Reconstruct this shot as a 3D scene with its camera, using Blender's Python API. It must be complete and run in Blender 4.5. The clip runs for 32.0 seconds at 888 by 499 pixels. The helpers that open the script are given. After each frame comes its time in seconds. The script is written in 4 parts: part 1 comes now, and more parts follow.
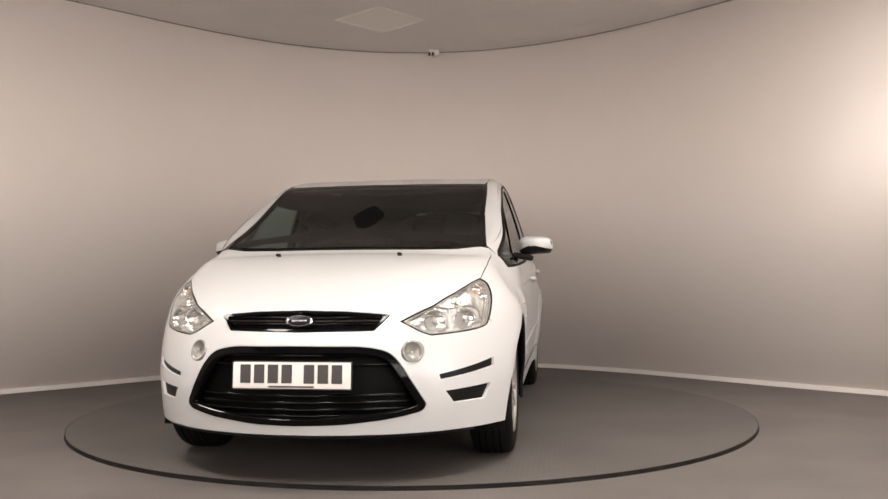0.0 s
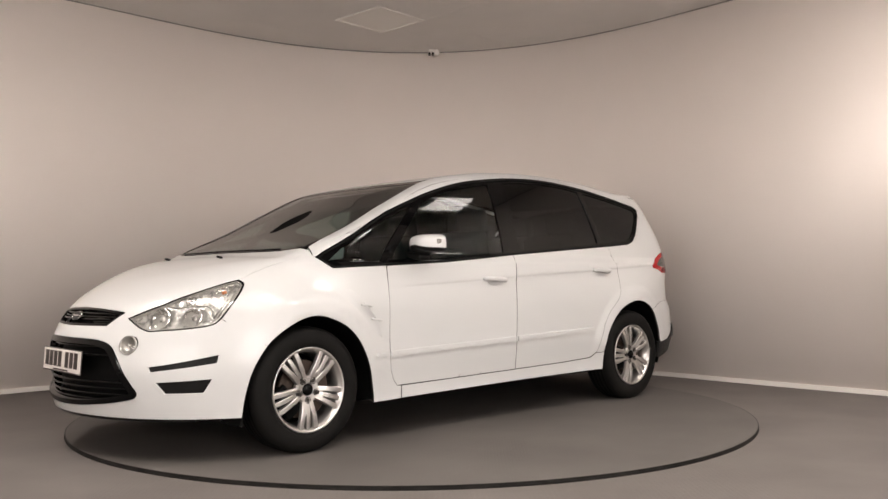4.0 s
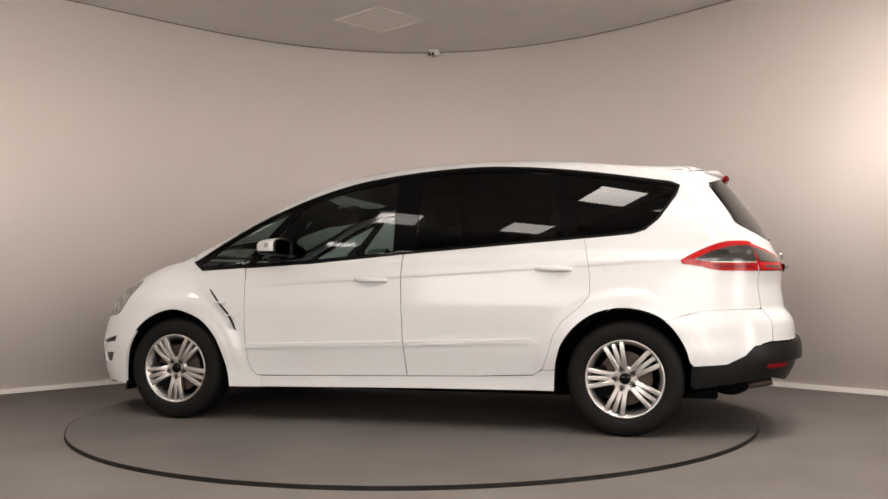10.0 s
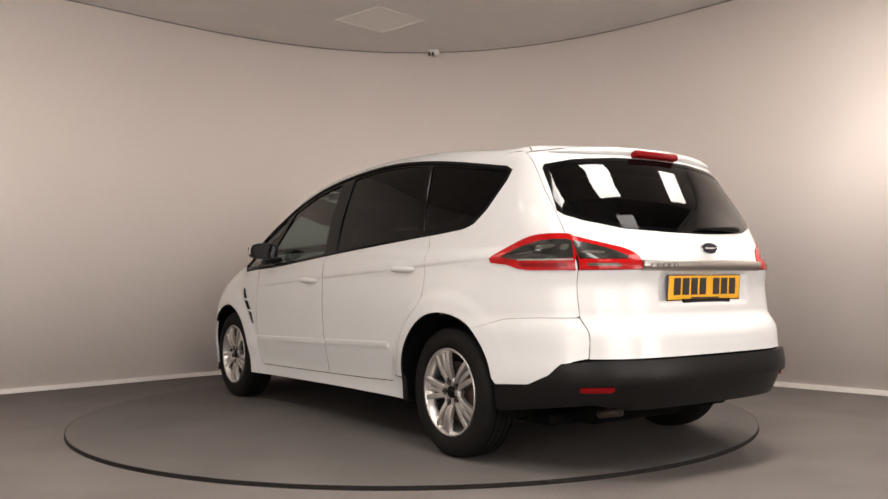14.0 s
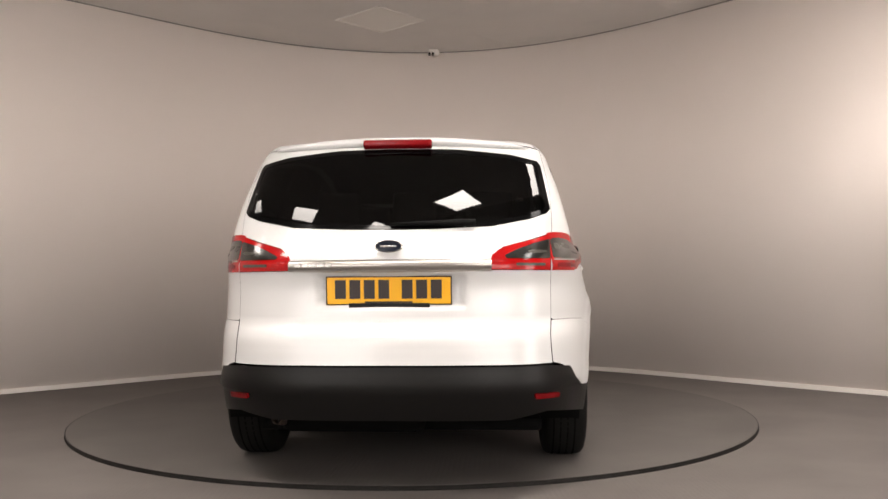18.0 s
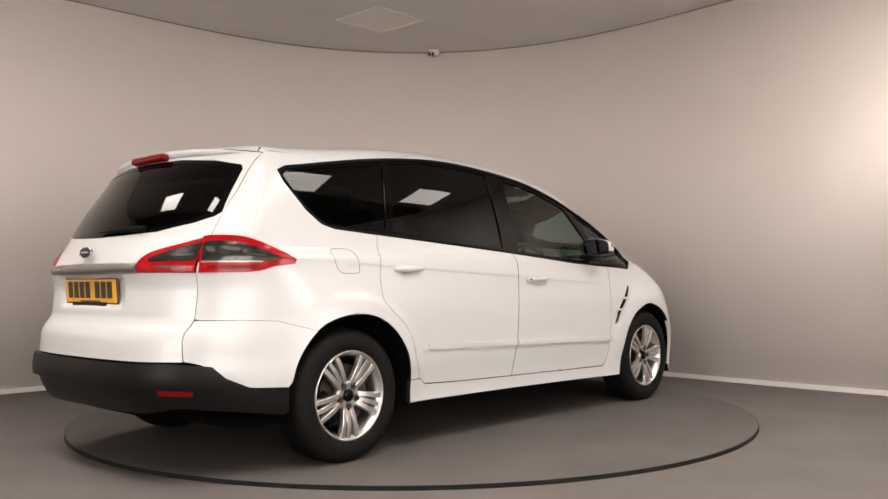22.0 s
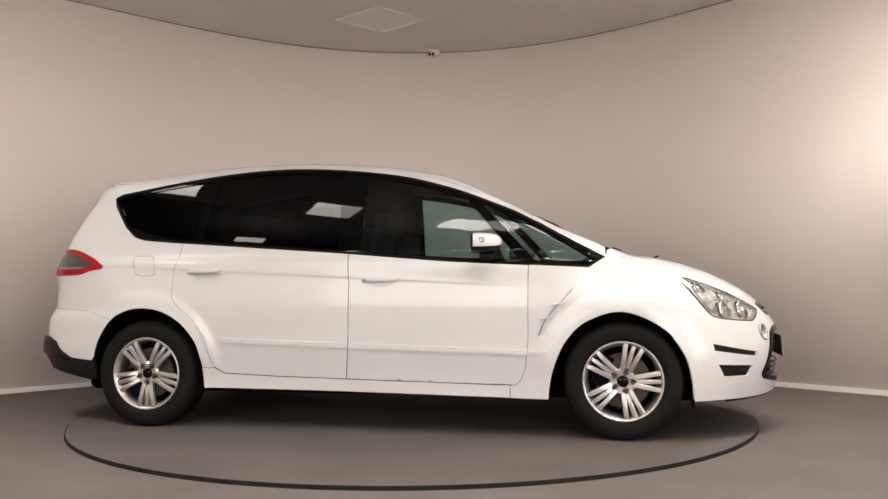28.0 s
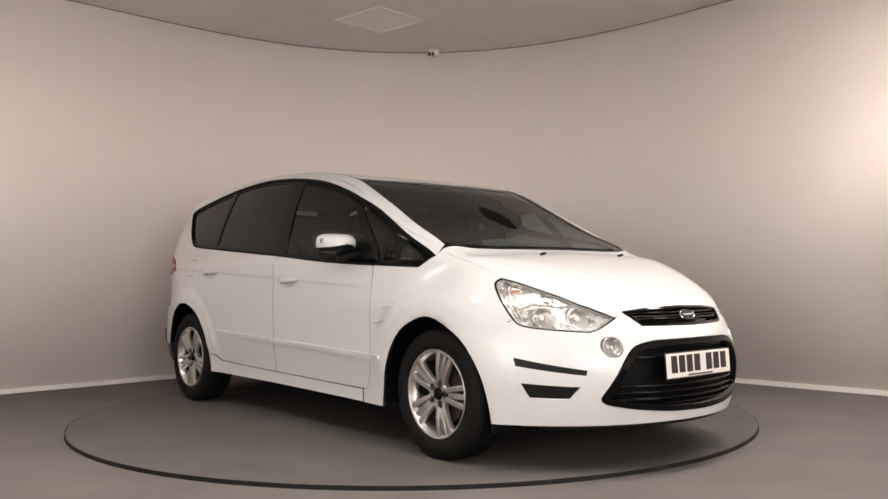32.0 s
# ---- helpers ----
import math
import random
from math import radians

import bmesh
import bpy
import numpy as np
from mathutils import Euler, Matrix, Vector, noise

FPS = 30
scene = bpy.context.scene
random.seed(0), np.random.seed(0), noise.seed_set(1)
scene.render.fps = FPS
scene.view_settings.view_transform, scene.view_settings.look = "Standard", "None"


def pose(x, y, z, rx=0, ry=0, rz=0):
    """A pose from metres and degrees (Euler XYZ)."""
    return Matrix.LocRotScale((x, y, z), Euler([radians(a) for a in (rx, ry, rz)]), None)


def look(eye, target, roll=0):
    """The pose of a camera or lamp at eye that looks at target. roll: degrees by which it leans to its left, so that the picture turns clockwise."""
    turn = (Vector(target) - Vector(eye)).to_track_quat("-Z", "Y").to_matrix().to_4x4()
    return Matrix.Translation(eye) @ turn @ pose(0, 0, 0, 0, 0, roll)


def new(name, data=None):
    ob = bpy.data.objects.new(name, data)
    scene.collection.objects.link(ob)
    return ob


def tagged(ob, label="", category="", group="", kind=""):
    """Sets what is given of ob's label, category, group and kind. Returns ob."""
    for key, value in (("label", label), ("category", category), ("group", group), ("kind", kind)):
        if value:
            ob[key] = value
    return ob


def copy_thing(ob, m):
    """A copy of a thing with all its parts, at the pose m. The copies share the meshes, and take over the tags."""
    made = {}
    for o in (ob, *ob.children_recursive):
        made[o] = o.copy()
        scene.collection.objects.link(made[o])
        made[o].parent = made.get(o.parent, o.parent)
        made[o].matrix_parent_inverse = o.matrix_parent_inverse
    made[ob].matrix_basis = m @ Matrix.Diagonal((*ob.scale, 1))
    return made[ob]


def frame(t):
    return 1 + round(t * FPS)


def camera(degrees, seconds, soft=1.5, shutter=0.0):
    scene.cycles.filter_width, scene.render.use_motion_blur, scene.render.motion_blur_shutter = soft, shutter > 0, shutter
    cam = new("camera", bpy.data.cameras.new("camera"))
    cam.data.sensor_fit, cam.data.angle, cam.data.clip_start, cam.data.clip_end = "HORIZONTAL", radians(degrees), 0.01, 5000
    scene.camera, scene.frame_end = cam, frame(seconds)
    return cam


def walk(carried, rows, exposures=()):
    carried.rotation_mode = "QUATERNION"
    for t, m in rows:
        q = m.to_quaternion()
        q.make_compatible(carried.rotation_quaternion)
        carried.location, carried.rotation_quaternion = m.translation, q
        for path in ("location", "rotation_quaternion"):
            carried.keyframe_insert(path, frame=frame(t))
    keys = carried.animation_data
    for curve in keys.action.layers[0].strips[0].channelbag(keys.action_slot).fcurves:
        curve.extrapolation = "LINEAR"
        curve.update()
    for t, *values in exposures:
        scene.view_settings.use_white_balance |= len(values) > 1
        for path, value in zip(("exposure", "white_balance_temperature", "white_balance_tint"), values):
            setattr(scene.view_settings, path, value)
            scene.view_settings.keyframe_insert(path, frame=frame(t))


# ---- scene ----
from mathutils.geometry import delaunay_2d_cdt

# ---- camera: it stands still on a tripod before the turntable ----
cam = camera(54.36, 32.0, soft=1.5)
eye = Vector((0.0, -5.974, 0.889))
yaw, pitch = radians(1.903), radians(1.955)
ahead = Vector((math.sin(yaw) * math.cos(pitch), math.cos(yaw) * math.cos(pitch), math.sin(pitch)))
rest = look(eye, eye + ahead * 6, -0.36)
walk(cam, [(0.0, rest), (32.0, rest)], exposures=[(0.0, 0.48), (4.0, 0.46), (8.0, 0.44), (12.5, 0.52), (15.0, 0.50), (19.0, 0.42), (24.0, 0.44), (30.0, 0.48), (32.0, 0.48)])

# ---- world: an enclosed studio, nothing but a trace of light from outside ----
world = bpy.data.worlds.new("studio_world")
scene.world = world
world.use_nodes = True
world.node_tree.nodes["Background"].inputs[0].default_value = (0.02, 0.02, 0.02, 1)
LIGHT = 11.0
BEAM = 12.5
WINDOW_FILL = 5.0
ROOFSKY = 8.0

CEIL = 3.32          # underside of the ceiling above the turntable's top
FLOOR = -0.022       # the fixed floor lies this much below the turntable's top
ROOF = 5.45          # underside of the hall's roof beyond the studio ceiling
RING = 2.209         # radius of the turntable
PANELS = ((-3.28, -1.45), (-2.07, -2.92), (-.84, -4.06), (.56, -3.02), (2.05, -1.95), (3.42, -.70))     # lit panels along the ceiling's two edges
EDGES = (((-.84, -4.06), (.621, -.784)), ((-.84, -4.06), (-.728, -.686)))                               # those edges: a point and the way out
RIM_OUT = 0.40       # the ceiling ends this far outside the row of panels


# ---- materials ----
def mat(name, base=(0.5, 0.5, 0.5), rough=0.5, metal=0.0, coat=0.0, coat_rough=0.03, spec=0.5, vary=0.0, scale=8.0, bump=0.0,
        bump_scale=60.0, rough_vary=0.0, crisp=False):
    m = bpy.data.materials.new(name)
    m.use_nodes = True
    nt = m.node_tree
    b = nt.nodes["Principled BSDF"]
    b.inputs["Base Color"].default_value = (*base, 1)
    b.inputs["Roughness"].default_value = rough
    b.inputs["Metallic"].default_value = metal
    b.inputs["Coat Weight"].default_value = coat
    b.inputs["Coat Roughness"].default_value = coat_rough
    b.inputs["Specular IOR Level"].default_value = spec
    co = nt.nodes.new("ShaderNodeTexCoord")
    if vary or rough_vary:
        n1 = nt.nodes.new("ShaderNodeTexNoise")
        n1.inputs["Scale"].default_value = scale
        n1.inputs["Detail"].default_value = 6
        nt.links.new(co.outputs["Object"], n1.inputs["Vector"])
    if vary:
        mix = nt.nodes.new("ShaderNodeMix")
        mix.data_type = "RGBA"
        mix.inputs[6].default_value = (*[c * (1 - vary) for c in base], 1)
        mix.inputs[7].default_value = (*[min(1, c * (1 + vary)) for c in base], 1)
        if crisp:
            cr = nt.nodes.new("ShaderNodeMapRange")
            cr.inputs[1].default_value, cr.inputs[2].default_value = 0.38, 0.62
            nt.links.new(n1.outputs["Fac"], cr.inputs[0])
            nt.links.new(cr.outputs[0], mix.inputs[0])
        else:
            nt.links.new(n1.outputs["Fac"], mix.inputs[0])
        nt.links.new(mix.outputs[2], b.inputs["Base Color"])
    if rough_vary:
        mr = nt.nodes.new("ShaderNodeMapRange")
        mr.inputs[3].default_value, mr.inputs[4].default_value = rough - rough_vary, rough + rough_vary
        nt.links.new(n1.outputs["Fac"], mr.inputs[0])
        nt.links.new(mr.outputs[0], b.inputs["Roughness"])
    if bump:
        n2 = nt.nodes.new("ShaderNodeTexNoise")
        n2.inputs["Scale"].default_value = bump_scale
        n2.inputs["Detail"].default_value = 4
        nt.links.new(co.outputs["Object"], n2.inputs["Vector"])
        bp = nt.nodes.new("ShaderNodeBump")
        bp.inputs["Strength"].default_value = bump
        bp.inputs["Distance"].default_value = 0.01
        nt.links.new(n2.outputs["Fac"], bp.inputs["Height"])
        nt.links.new(bp.outputs[0], b.inputs["Normal"])
    return m


def glass_mat(name, tint, ior=1.5):
    m = bpy.data.materials.new(name)
    m.use_nodes = True
    nt = m.node_tree
    nt.nodes.remove(nt.nodes["Principled BSDF"])
    out = nt.nodes["Material Output"]
    tr, gl, fr, mx = (nt.nodes.new(k) for k in ("ShaderNodeBsdfTransparent", "ShaderNodeBsdfGlossy", "ShaderNodeLayerWeight", "ShaderNodeMixShader"))
    tr.inputs[0].default_value = (*tint, 1)
    gl.inputs["Roughness"].default_value = 0.01
    fr.inputs["Blend"].default_value = 0.5
    f0 = ((ior - 1) / (ior + 1))**2
    pw, ma = nt.nodes.new("ShaderNodeMath"), nt.nodes.new("ShaderNodeMath")
    pw.operation, ma.operation = "POWER", "MULTIPLY_ADD"
    pw.inputs[1].default_value, ma.inputs[1].default_value, ma.inputs[2].default_value = 5.0, 1 - f0, f0
    nt.links.new(fr.outputs["Facing"], pw.inputs[0])
    nt.links.new(pw.outputs[0], ma.inputs[0])
    nt.links.new(ma.outputs[0], mx.inputs[0])
    nt.links.new(tr.outputs[0], mx.inputs[1])
    nt.links.new(gl.outputs[0], mx.inputs[2])
    nt.links.new(mx.outputs[0], out.inputs[0])
    return m


def glow_mat(name, colour, strength):
    m = bpy.data.materials.new(name)
    m.use_nodes = True
    b = m.node_tree.nodes["Principled BSDF"]
    b.inputs["Base Color"].default_value = (0.8, 0.8, 0.8, 1)
    b.inputs["Emission Color"].default_value = (*colour, 1)
    b.inputs["Emission Strength"].default_value = strength
    return m


def rubber_floor_mat(name, base):
    """Dark grey studded rubber sheet: low round studs in a fine grid, worn and dusty in places."""
    m = mat(name, base, 0.66, vary=0.30, scale=1.6, rough_vary=0.10, spec=0.02)
    nt = m.node_tree
    b = nt.nodes["Principled BSDF"]
    co = nt.nodes.new("ShaderNodeTexCoord")
    v = nt.nodes.new("ShaderNodeTexVoronoi")
    v.inputs["Scale"].default_value = 42
    v.inputs["Randomness"].default_value = 0.0
    nt.links.new(co.outputs["Object"], v.inputs["Vector"])
    mr = nt.nodes.new("ShaderNodeMapRange")
    mr.inputs[1].default_value, mr.inputs[2].default_value = 0.28, 0.36
    mr.inputs[3].default_value, mr.inputs[4].default_value = 1.0, 0.0
    nt.links.new(v.outputs["Distance"], mr.inputs[0])
    bp = nt.nodes.new("ShaderNodeBump")
    bp.inputs["Strength"].default_value = 0.3
    bp.inputs["Distance"].default_value = 0.002
    nt.links.new(mr.outputs[0], bp.inputs["Height"])
    nt.links.new(bp.outputs[0], b.inputs["Normal"])
    return m


M_WALL = mat("wall_paint", (0.88, 0.805, 0.757), 0.75, vary=0.03, scale=1.2, bump=0.05, bump_scale=25)
M_SKIRT = mat("skirting_paint", (0.78, 0.74, 0.70), 0.6, vary=0.04, scale=6)
M_CEIL = mat("ceiling_tile", (0.72, 0.685, 0.655), 0.9, vary=0.05, scale=3, bump=0.3, bump_scale=180)
M_TBAR = mat("ceiling_bar", (0.5, 0.48, 0.46), 0.6, vary=0.05)
M_FLOOR = rubber_floor_mat("floor_rubber", (0.136, 0.122, 0.1145))
M_DISC = rubber_floor_mat("turntable_rubber", (0.111, 0.101, 0.095))
M_RIM = mat("rim_rubber", (0.016, 0.0145, 0.0135), 0.6, spec=0.1, vary=0.7, scale=9)
M_PANEL_OFF = mat("diffuser_off", (0.80, 0.765, 0.72), 0.5, vary=0.02)
M_GLOW = glow_mat("diffuser_lit", (1.0, 0.915, 0.845), LIGHT)
M_HALL = mat("hall_paint", (0.42, 0.40, 0.38), 0.8, vary=0.08, scale=1.0)
M_EDGE = mat("edge_trim", (0.32, 0.30, 0.275), 0.7, vary=0.2, scale=3)
M_DOORGLOW = glow_mat("door_glow", (1.0, 0.935, 0.89), 6.0)
# glow of the added end windows, a fill with no known source
M_WINDOW_FILL = glow_mat("window_fill_glow", (1.0, 0.935, 0.89), WINDOW_FILL)
M_SKY = glow_mat("roof_daylight", (1.0, 0.935, 0.89), ROOFSKY)
M_WHITE = mat("white_paint", (0.600, 0.601, 0.597), 0.38, coat=0.6, coat_rough=0.08, vary=0.012, scale=5)
M_BLACK = mat("black_plastic", (0.0048, 0.0045, 0.0043), 0.40, spec=0.22, vary=0.2, scale=30, bump=0.06, bump_scale=400)
M_GLOSS = mat("gloss_black", (0.0022, 0.0022, 0.0024), 0.08, spec=0.16)
M_PILLAR = mat("pillar_black", (0.002, 0.002, 0.0021), 0.03, spec=0.13)
M_SEAL = mat("black_rubber", (0.003, 0.003, 0.003), 0.6, spec=0.1, vary=0.2)
# dark edge colour standing in for the shade inside the panel gaps
M_GAPSHADE = mat("gap_shade", (0.014, 0.013, 0.012), 0.7, spec=0.1, vary=0.2)
M_DARK = mat("under_body", (0.004, 0.004, 0.004), 0.9, spec=0.05, vary=0.3)
M_TYRE = mat("tyre_rubber", (0.0085, 0.008, 0.0075), 0.65, spec=0.10, vary=0.3, scale=14, bump=0.08, bump_scale=90)
M_ALLOY = mat("alloy", (0.58, 0.56, 0.54), 0.32, metal=0.9, vary=0.06, scale=30, coat=0.4)
M_STEEL = mat("brake_steel", (0.075, 0.055, 0.045), 0.55, metal=0.7, vary=0.3, scale=25)
M_NUT = mat("nut_steel", (0.045, 0.04, 0.036), 0.35, metal=0.6, vary=0.2)
M_STRIP = mat("satin_chrome", (0.42, 0.40, 0.375), 0.32, metal=1.0, rough_vary=0.04, scale=15)
M_CHROME = mat("chrome", (0.70, 0.69, 0.68), 0.22, metal=1.0, rough_vary=0.03, scale=20)
M_RED = mat("red_lens", (0.34, 0.004, 0.005), 0.12, spec=0.30, coat=0.0, vary=0.35, scale=22)
M_REDDARK = mat("red_lens_low", (0.17, 0.003, 0.005), 0.2, spec=0.15, coat=0.08, vary=0.15, scale=60)
# crisp mottling puts the smoked lens's glints into its colour
M_SMOKE = mat("smoked_lens", (0.014, 0.013, 0.011), 0.2, metal=0.1, coat=0.6, vary=0.8, scale=28, crisp=True)
M_AMBER = mat("amber_bulb", (0.62, 0.22, 0.10), 0.25, coat=1.0)
M_LAMPBACK = mat("lamp_reflector", (0.82, 0.81, 0.79), 0.12, metal=0.85, vary=0.2, scale=32, crisp=True)
M_LAMPGREY = mat("lamp_housing", (0.40, 0.39, 0.37), 0.25, metal=0.5, vary=0.3, scale=25)
M_LAMPDIM = mat("dim_silver", (0.085, 0.08, 0.07), 0.2, metal=0.4, vary=0.5, scale=60)
M_LAMPBASE = mat("lamp_bright_housing", (0.62, 0.61, 0.59), 0.16, metal=0.65, vary=0.5, scale=30, crisp=True, bump=0.5, bump_scale=45)
M_LENS = glass_mat("clear_lens", (0.95, 0.95, 0.94), 1.45)
M_GLASS = glass_mat("window_glass", (0.50, 0.63, 0.62))
M_SCREEN = glass_mat("windscreen_glass", (0.31, 0.38, 0.35), 1.45)
M_TINT = glass_mat("privacy_glass", (0.014, 0.016, 0.016), 1.36)
M_TRIM = mat("interior_trim", (0.018, 0.018, 0.018), 0.7, vary=0.2, scale=10)
M_SEAT = mat("seat_cloth", (0.012, 0.012, 0.013), 0.9, vary=0.3, scale=60, bump=0.2, bump_scale=300)
M_LINER = mat("headlining", (0.04, 0.038, 0.036), 0.95, vary=0.1, scale=40)
M_YELLOW = mat("yellow_plate", (0.82, 0.42, 0.012), 0.35, coat=0.5, vary=0.03)
M_PLATE = mat("white_plate", (0.74, 0.70, 0.66), 0.35, coat=0.5, vary=0.03)
M_INK = mat("plate_ink", (0.03, 0.022, 0.02), 0.4)
M_BADGE = mat("badge_blue", (0.006, 0.008, 0.016), 0.25, spec=0.3)
M_MIRROR = mat("mirror_glass", (0.014, 0.014, 0.015), 0.02, metal=1.0)


# ---- mesh helpers ----
def part(name, bm, material, parent=None, label="", smooth=False):
    me = bpy.data.meshes.new(name)
    bm.normal_update()
    bm.to_mesh(me)
    bm.free()
    me.materials.append(material)
    if smooth:
        me.polygons.foreach_set("use_smooth", [True] * len(me.polygons))
    ob = new(name, me)
    ob.parent = parent
    return tagged(ob, label)


def add_box(bm, size, m=None, bevel=0.0, seg=2):
    r = bmesh.ops.create_cube(bm, size=1.0, matrix=(m or Matrix()) @ Matrix.Diagonal((*size, 1)))
    if bevel:
        es = {e for v in r["verts"] for e in v.link_edges}
        bmesh.ops.bevel(bm, geom=list(es), offset=bevel, segments=seg, affect="EDGES", profile=0.6)


def boxed(size, m=None, bevel=0.0, seg=2):
    bm = bmesh.new()
    add_box(bm, size, m, bevel, seg)
    return bm


def lathe(profile, n=48, axis="X", closed=False):
    """A body turned round an axis from (along, radius) pairs."""
    bm = bmesh.new()
    rings = []
    for a, r in profile:
        ring = []
        for k in range(n):
            w = 2 * math.pi * k / n
            c, s = r * math.cos(w), r * math.sin(w)
            ring.append(bm.verts.new((a, c, s) if axis == "X" else ((c, a, s) if axis == "Y" else (c, s, a))))
        rings.append(ring)
    pairs = list(zip(rings, rings[1:])) + ([(rings[-1], rings[0])] if closed else [])
    for p, q in pairs:
        for k in range(n):
            bm.faces.new((p[k], p[(k + 1) % n], q[(k + 1) % n], q[k]))
    bmesh.ops.remove_doubles(bm, verts=bm.verts, dist=1e-5)
    bmesh.ops.recalc_face_normals(bm, faces=bm.faces)
    return bm


def tube(points, radius, n=10, taper=None):
    bm = bmesh.new()
    rings = []
    for i, p in enumerate(points):
        p = Vector(p)
        d = (Vector(points[min(i + 1, len(points) - 1)]) - Vector(points[max(i - 1, 0)])).normalized()
        u = d.orthogonal().normalized() if abs(d.z) > 0.9 else d.cross(Vector((0, 0, 1))).normalized()
        v = d.cross(u)
        r = radius * (taper[i] if taper else 1)
        rings.append([bm.verts.new(p + u * r * math.cos(2 * math.pi * k / n) + v * r * math.sin(2 * math.pi * k / n)) for k in range(n)])
    for a, b in zip(rings, rings[1:]):
        for k in range(n):
            bm.faces.new((a[k], a[(k + 1) % n], b[(k + 1) % n], b[k]))
    bm.faces.new(rings[0])
    bm.faces.new(rings[-1])
    bmesh.ops.recalc_face_normals(bm, faces=bm.faces)
    return bm


# ---- the room: a curved wall round the turntable, a tiled ceiling ----
def wall_plan():
    """The wall's inner line: round behind the turntable, straightening towards the open end."""
    line = []
    for deg in range(-72, 73, 2):
        a = radians(deg)
        r = 6.48 - 4.188 * math.cos(a) + 1.534 * math.cos(2 * a) - 0.268 * math.sin(a) + 0.159 * math.sin(2 * a)
        line.append(Vector((-0.05 + r * math.sin(a), -0.6 + r * math.cos(a))))

    def run_on(p, q):
        d, p, out = (p - q).normalized(), p.copy(), []
        back = Vector((0, -1))
        while p.y > -8.4:
            d = (d * 0.86 + back * 0.14).normalized()
            p = p + d * 0.3
            out.append(p.copy())
        return out
    left = run_on(line[0], line[1])
    right = run_on(line[-1], line[-2])
    return left[::-1] + line + right


def build_room():
    line = wall_plan()
    n = len(line)
    outw = []
    for i in range(n):
        d = (line[min(i + 1, n - 1)] - line[max(i - 1, 0)]).normalized()
        outw.append(Vector((-d.y, d.x)))

    def band(name, z0, z1, near, far, material):
        bm = bmesh.new()
        cols = []
        for p, o in zip(line, outw):
            a, b = p + o * near, p + o * far
            cols.append([bm.verts.new((*a, z0)), bm.verts.new((*a, z1)), bm.verts.new((*b, z1)), bm.verts.new((*b, z0))])
        for p, q in zip(cols, cols[1:]):
            for k in range(4):
                bm.faces.new((p[k], p[(k + 1) % 4], q[(k + 1) % 4], q[k]))
        bm.faces.new(cols[0])
        bm.faces.new(cols[-1])
        bmesh.ops.recalc_face_normals(bm, faces=bm.faces)
        return part(name, bm, material, smooth=False)
    w = band("wall_curved", FLOOR - 0.05, CEIL + 0.1, 0.0, 0.14, M_WALL)
    for p in w.data.polygons:
        p.use_smooth = abs(p.normal.z) < 0.5
    tagged(w, "curved plain wall painted warm off-white", "wall", kind="structure")
    s = band("baseboard", FLOOR, FLOOR + 0.038, -0.006, 0.0, M_SKIRT)
    tagged(s, "low pale strip along the foot of the curved wall", "baseboard", kind="structure")
    x0, x1 = line[0].x, line[-1].x
    # the open end: wall behind the camera, two pairs of frosted windows added as fill light
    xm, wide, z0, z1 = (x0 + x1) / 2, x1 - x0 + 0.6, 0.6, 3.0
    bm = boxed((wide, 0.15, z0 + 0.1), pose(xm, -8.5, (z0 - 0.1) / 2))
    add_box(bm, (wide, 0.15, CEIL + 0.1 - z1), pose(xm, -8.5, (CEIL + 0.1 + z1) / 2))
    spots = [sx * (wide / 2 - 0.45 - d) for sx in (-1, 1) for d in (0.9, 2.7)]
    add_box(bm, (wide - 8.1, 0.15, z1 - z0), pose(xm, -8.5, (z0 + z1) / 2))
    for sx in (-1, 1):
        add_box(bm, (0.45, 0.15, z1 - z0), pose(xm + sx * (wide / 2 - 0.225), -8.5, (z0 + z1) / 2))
    tagged(part("wall_end", bm, M_WALL), "added plain wall with two pairs of fill-light windows closing the studio", "wall", kind="structure")
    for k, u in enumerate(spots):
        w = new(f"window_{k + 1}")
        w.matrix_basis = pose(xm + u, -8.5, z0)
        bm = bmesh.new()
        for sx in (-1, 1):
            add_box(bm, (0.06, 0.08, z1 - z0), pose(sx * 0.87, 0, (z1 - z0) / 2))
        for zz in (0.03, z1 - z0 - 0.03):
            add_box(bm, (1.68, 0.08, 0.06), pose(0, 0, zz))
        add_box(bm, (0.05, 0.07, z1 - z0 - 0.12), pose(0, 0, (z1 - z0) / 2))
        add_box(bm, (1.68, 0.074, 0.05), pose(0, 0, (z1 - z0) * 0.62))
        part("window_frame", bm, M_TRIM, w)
        part("pane", boxed((1.68, 0.012, z1 - z0 - 0.12), pose(0, 0, (z1 - z0) / 2)), M_WINDOW_FILL, w)
        tagged(w, "added frosted window whose pane glows as fill light", "window", kind="structure")
    # unseen frosted door beside the open end, guessed from a mirrored patch; its panes glow
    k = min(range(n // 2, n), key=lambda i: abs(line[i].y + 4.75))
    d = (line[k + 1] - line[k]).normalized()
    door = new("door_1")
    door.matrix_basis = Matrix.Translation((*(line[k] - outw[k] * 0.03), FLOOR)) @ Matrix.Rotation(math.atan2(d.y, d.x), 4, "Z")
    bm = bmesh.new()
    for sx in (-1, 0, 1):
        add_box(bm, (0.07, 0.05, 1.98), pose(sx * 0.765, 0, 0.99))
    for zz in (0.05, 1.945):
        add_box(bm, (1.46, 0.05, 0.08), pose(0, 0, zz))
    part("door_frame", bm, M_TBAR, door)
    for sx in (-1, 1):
        part("pane", boxed((0.69, 0.012, 1.80), pose(sx * 0.3825, 0, 0.997)), M_DOORGLOW, door)
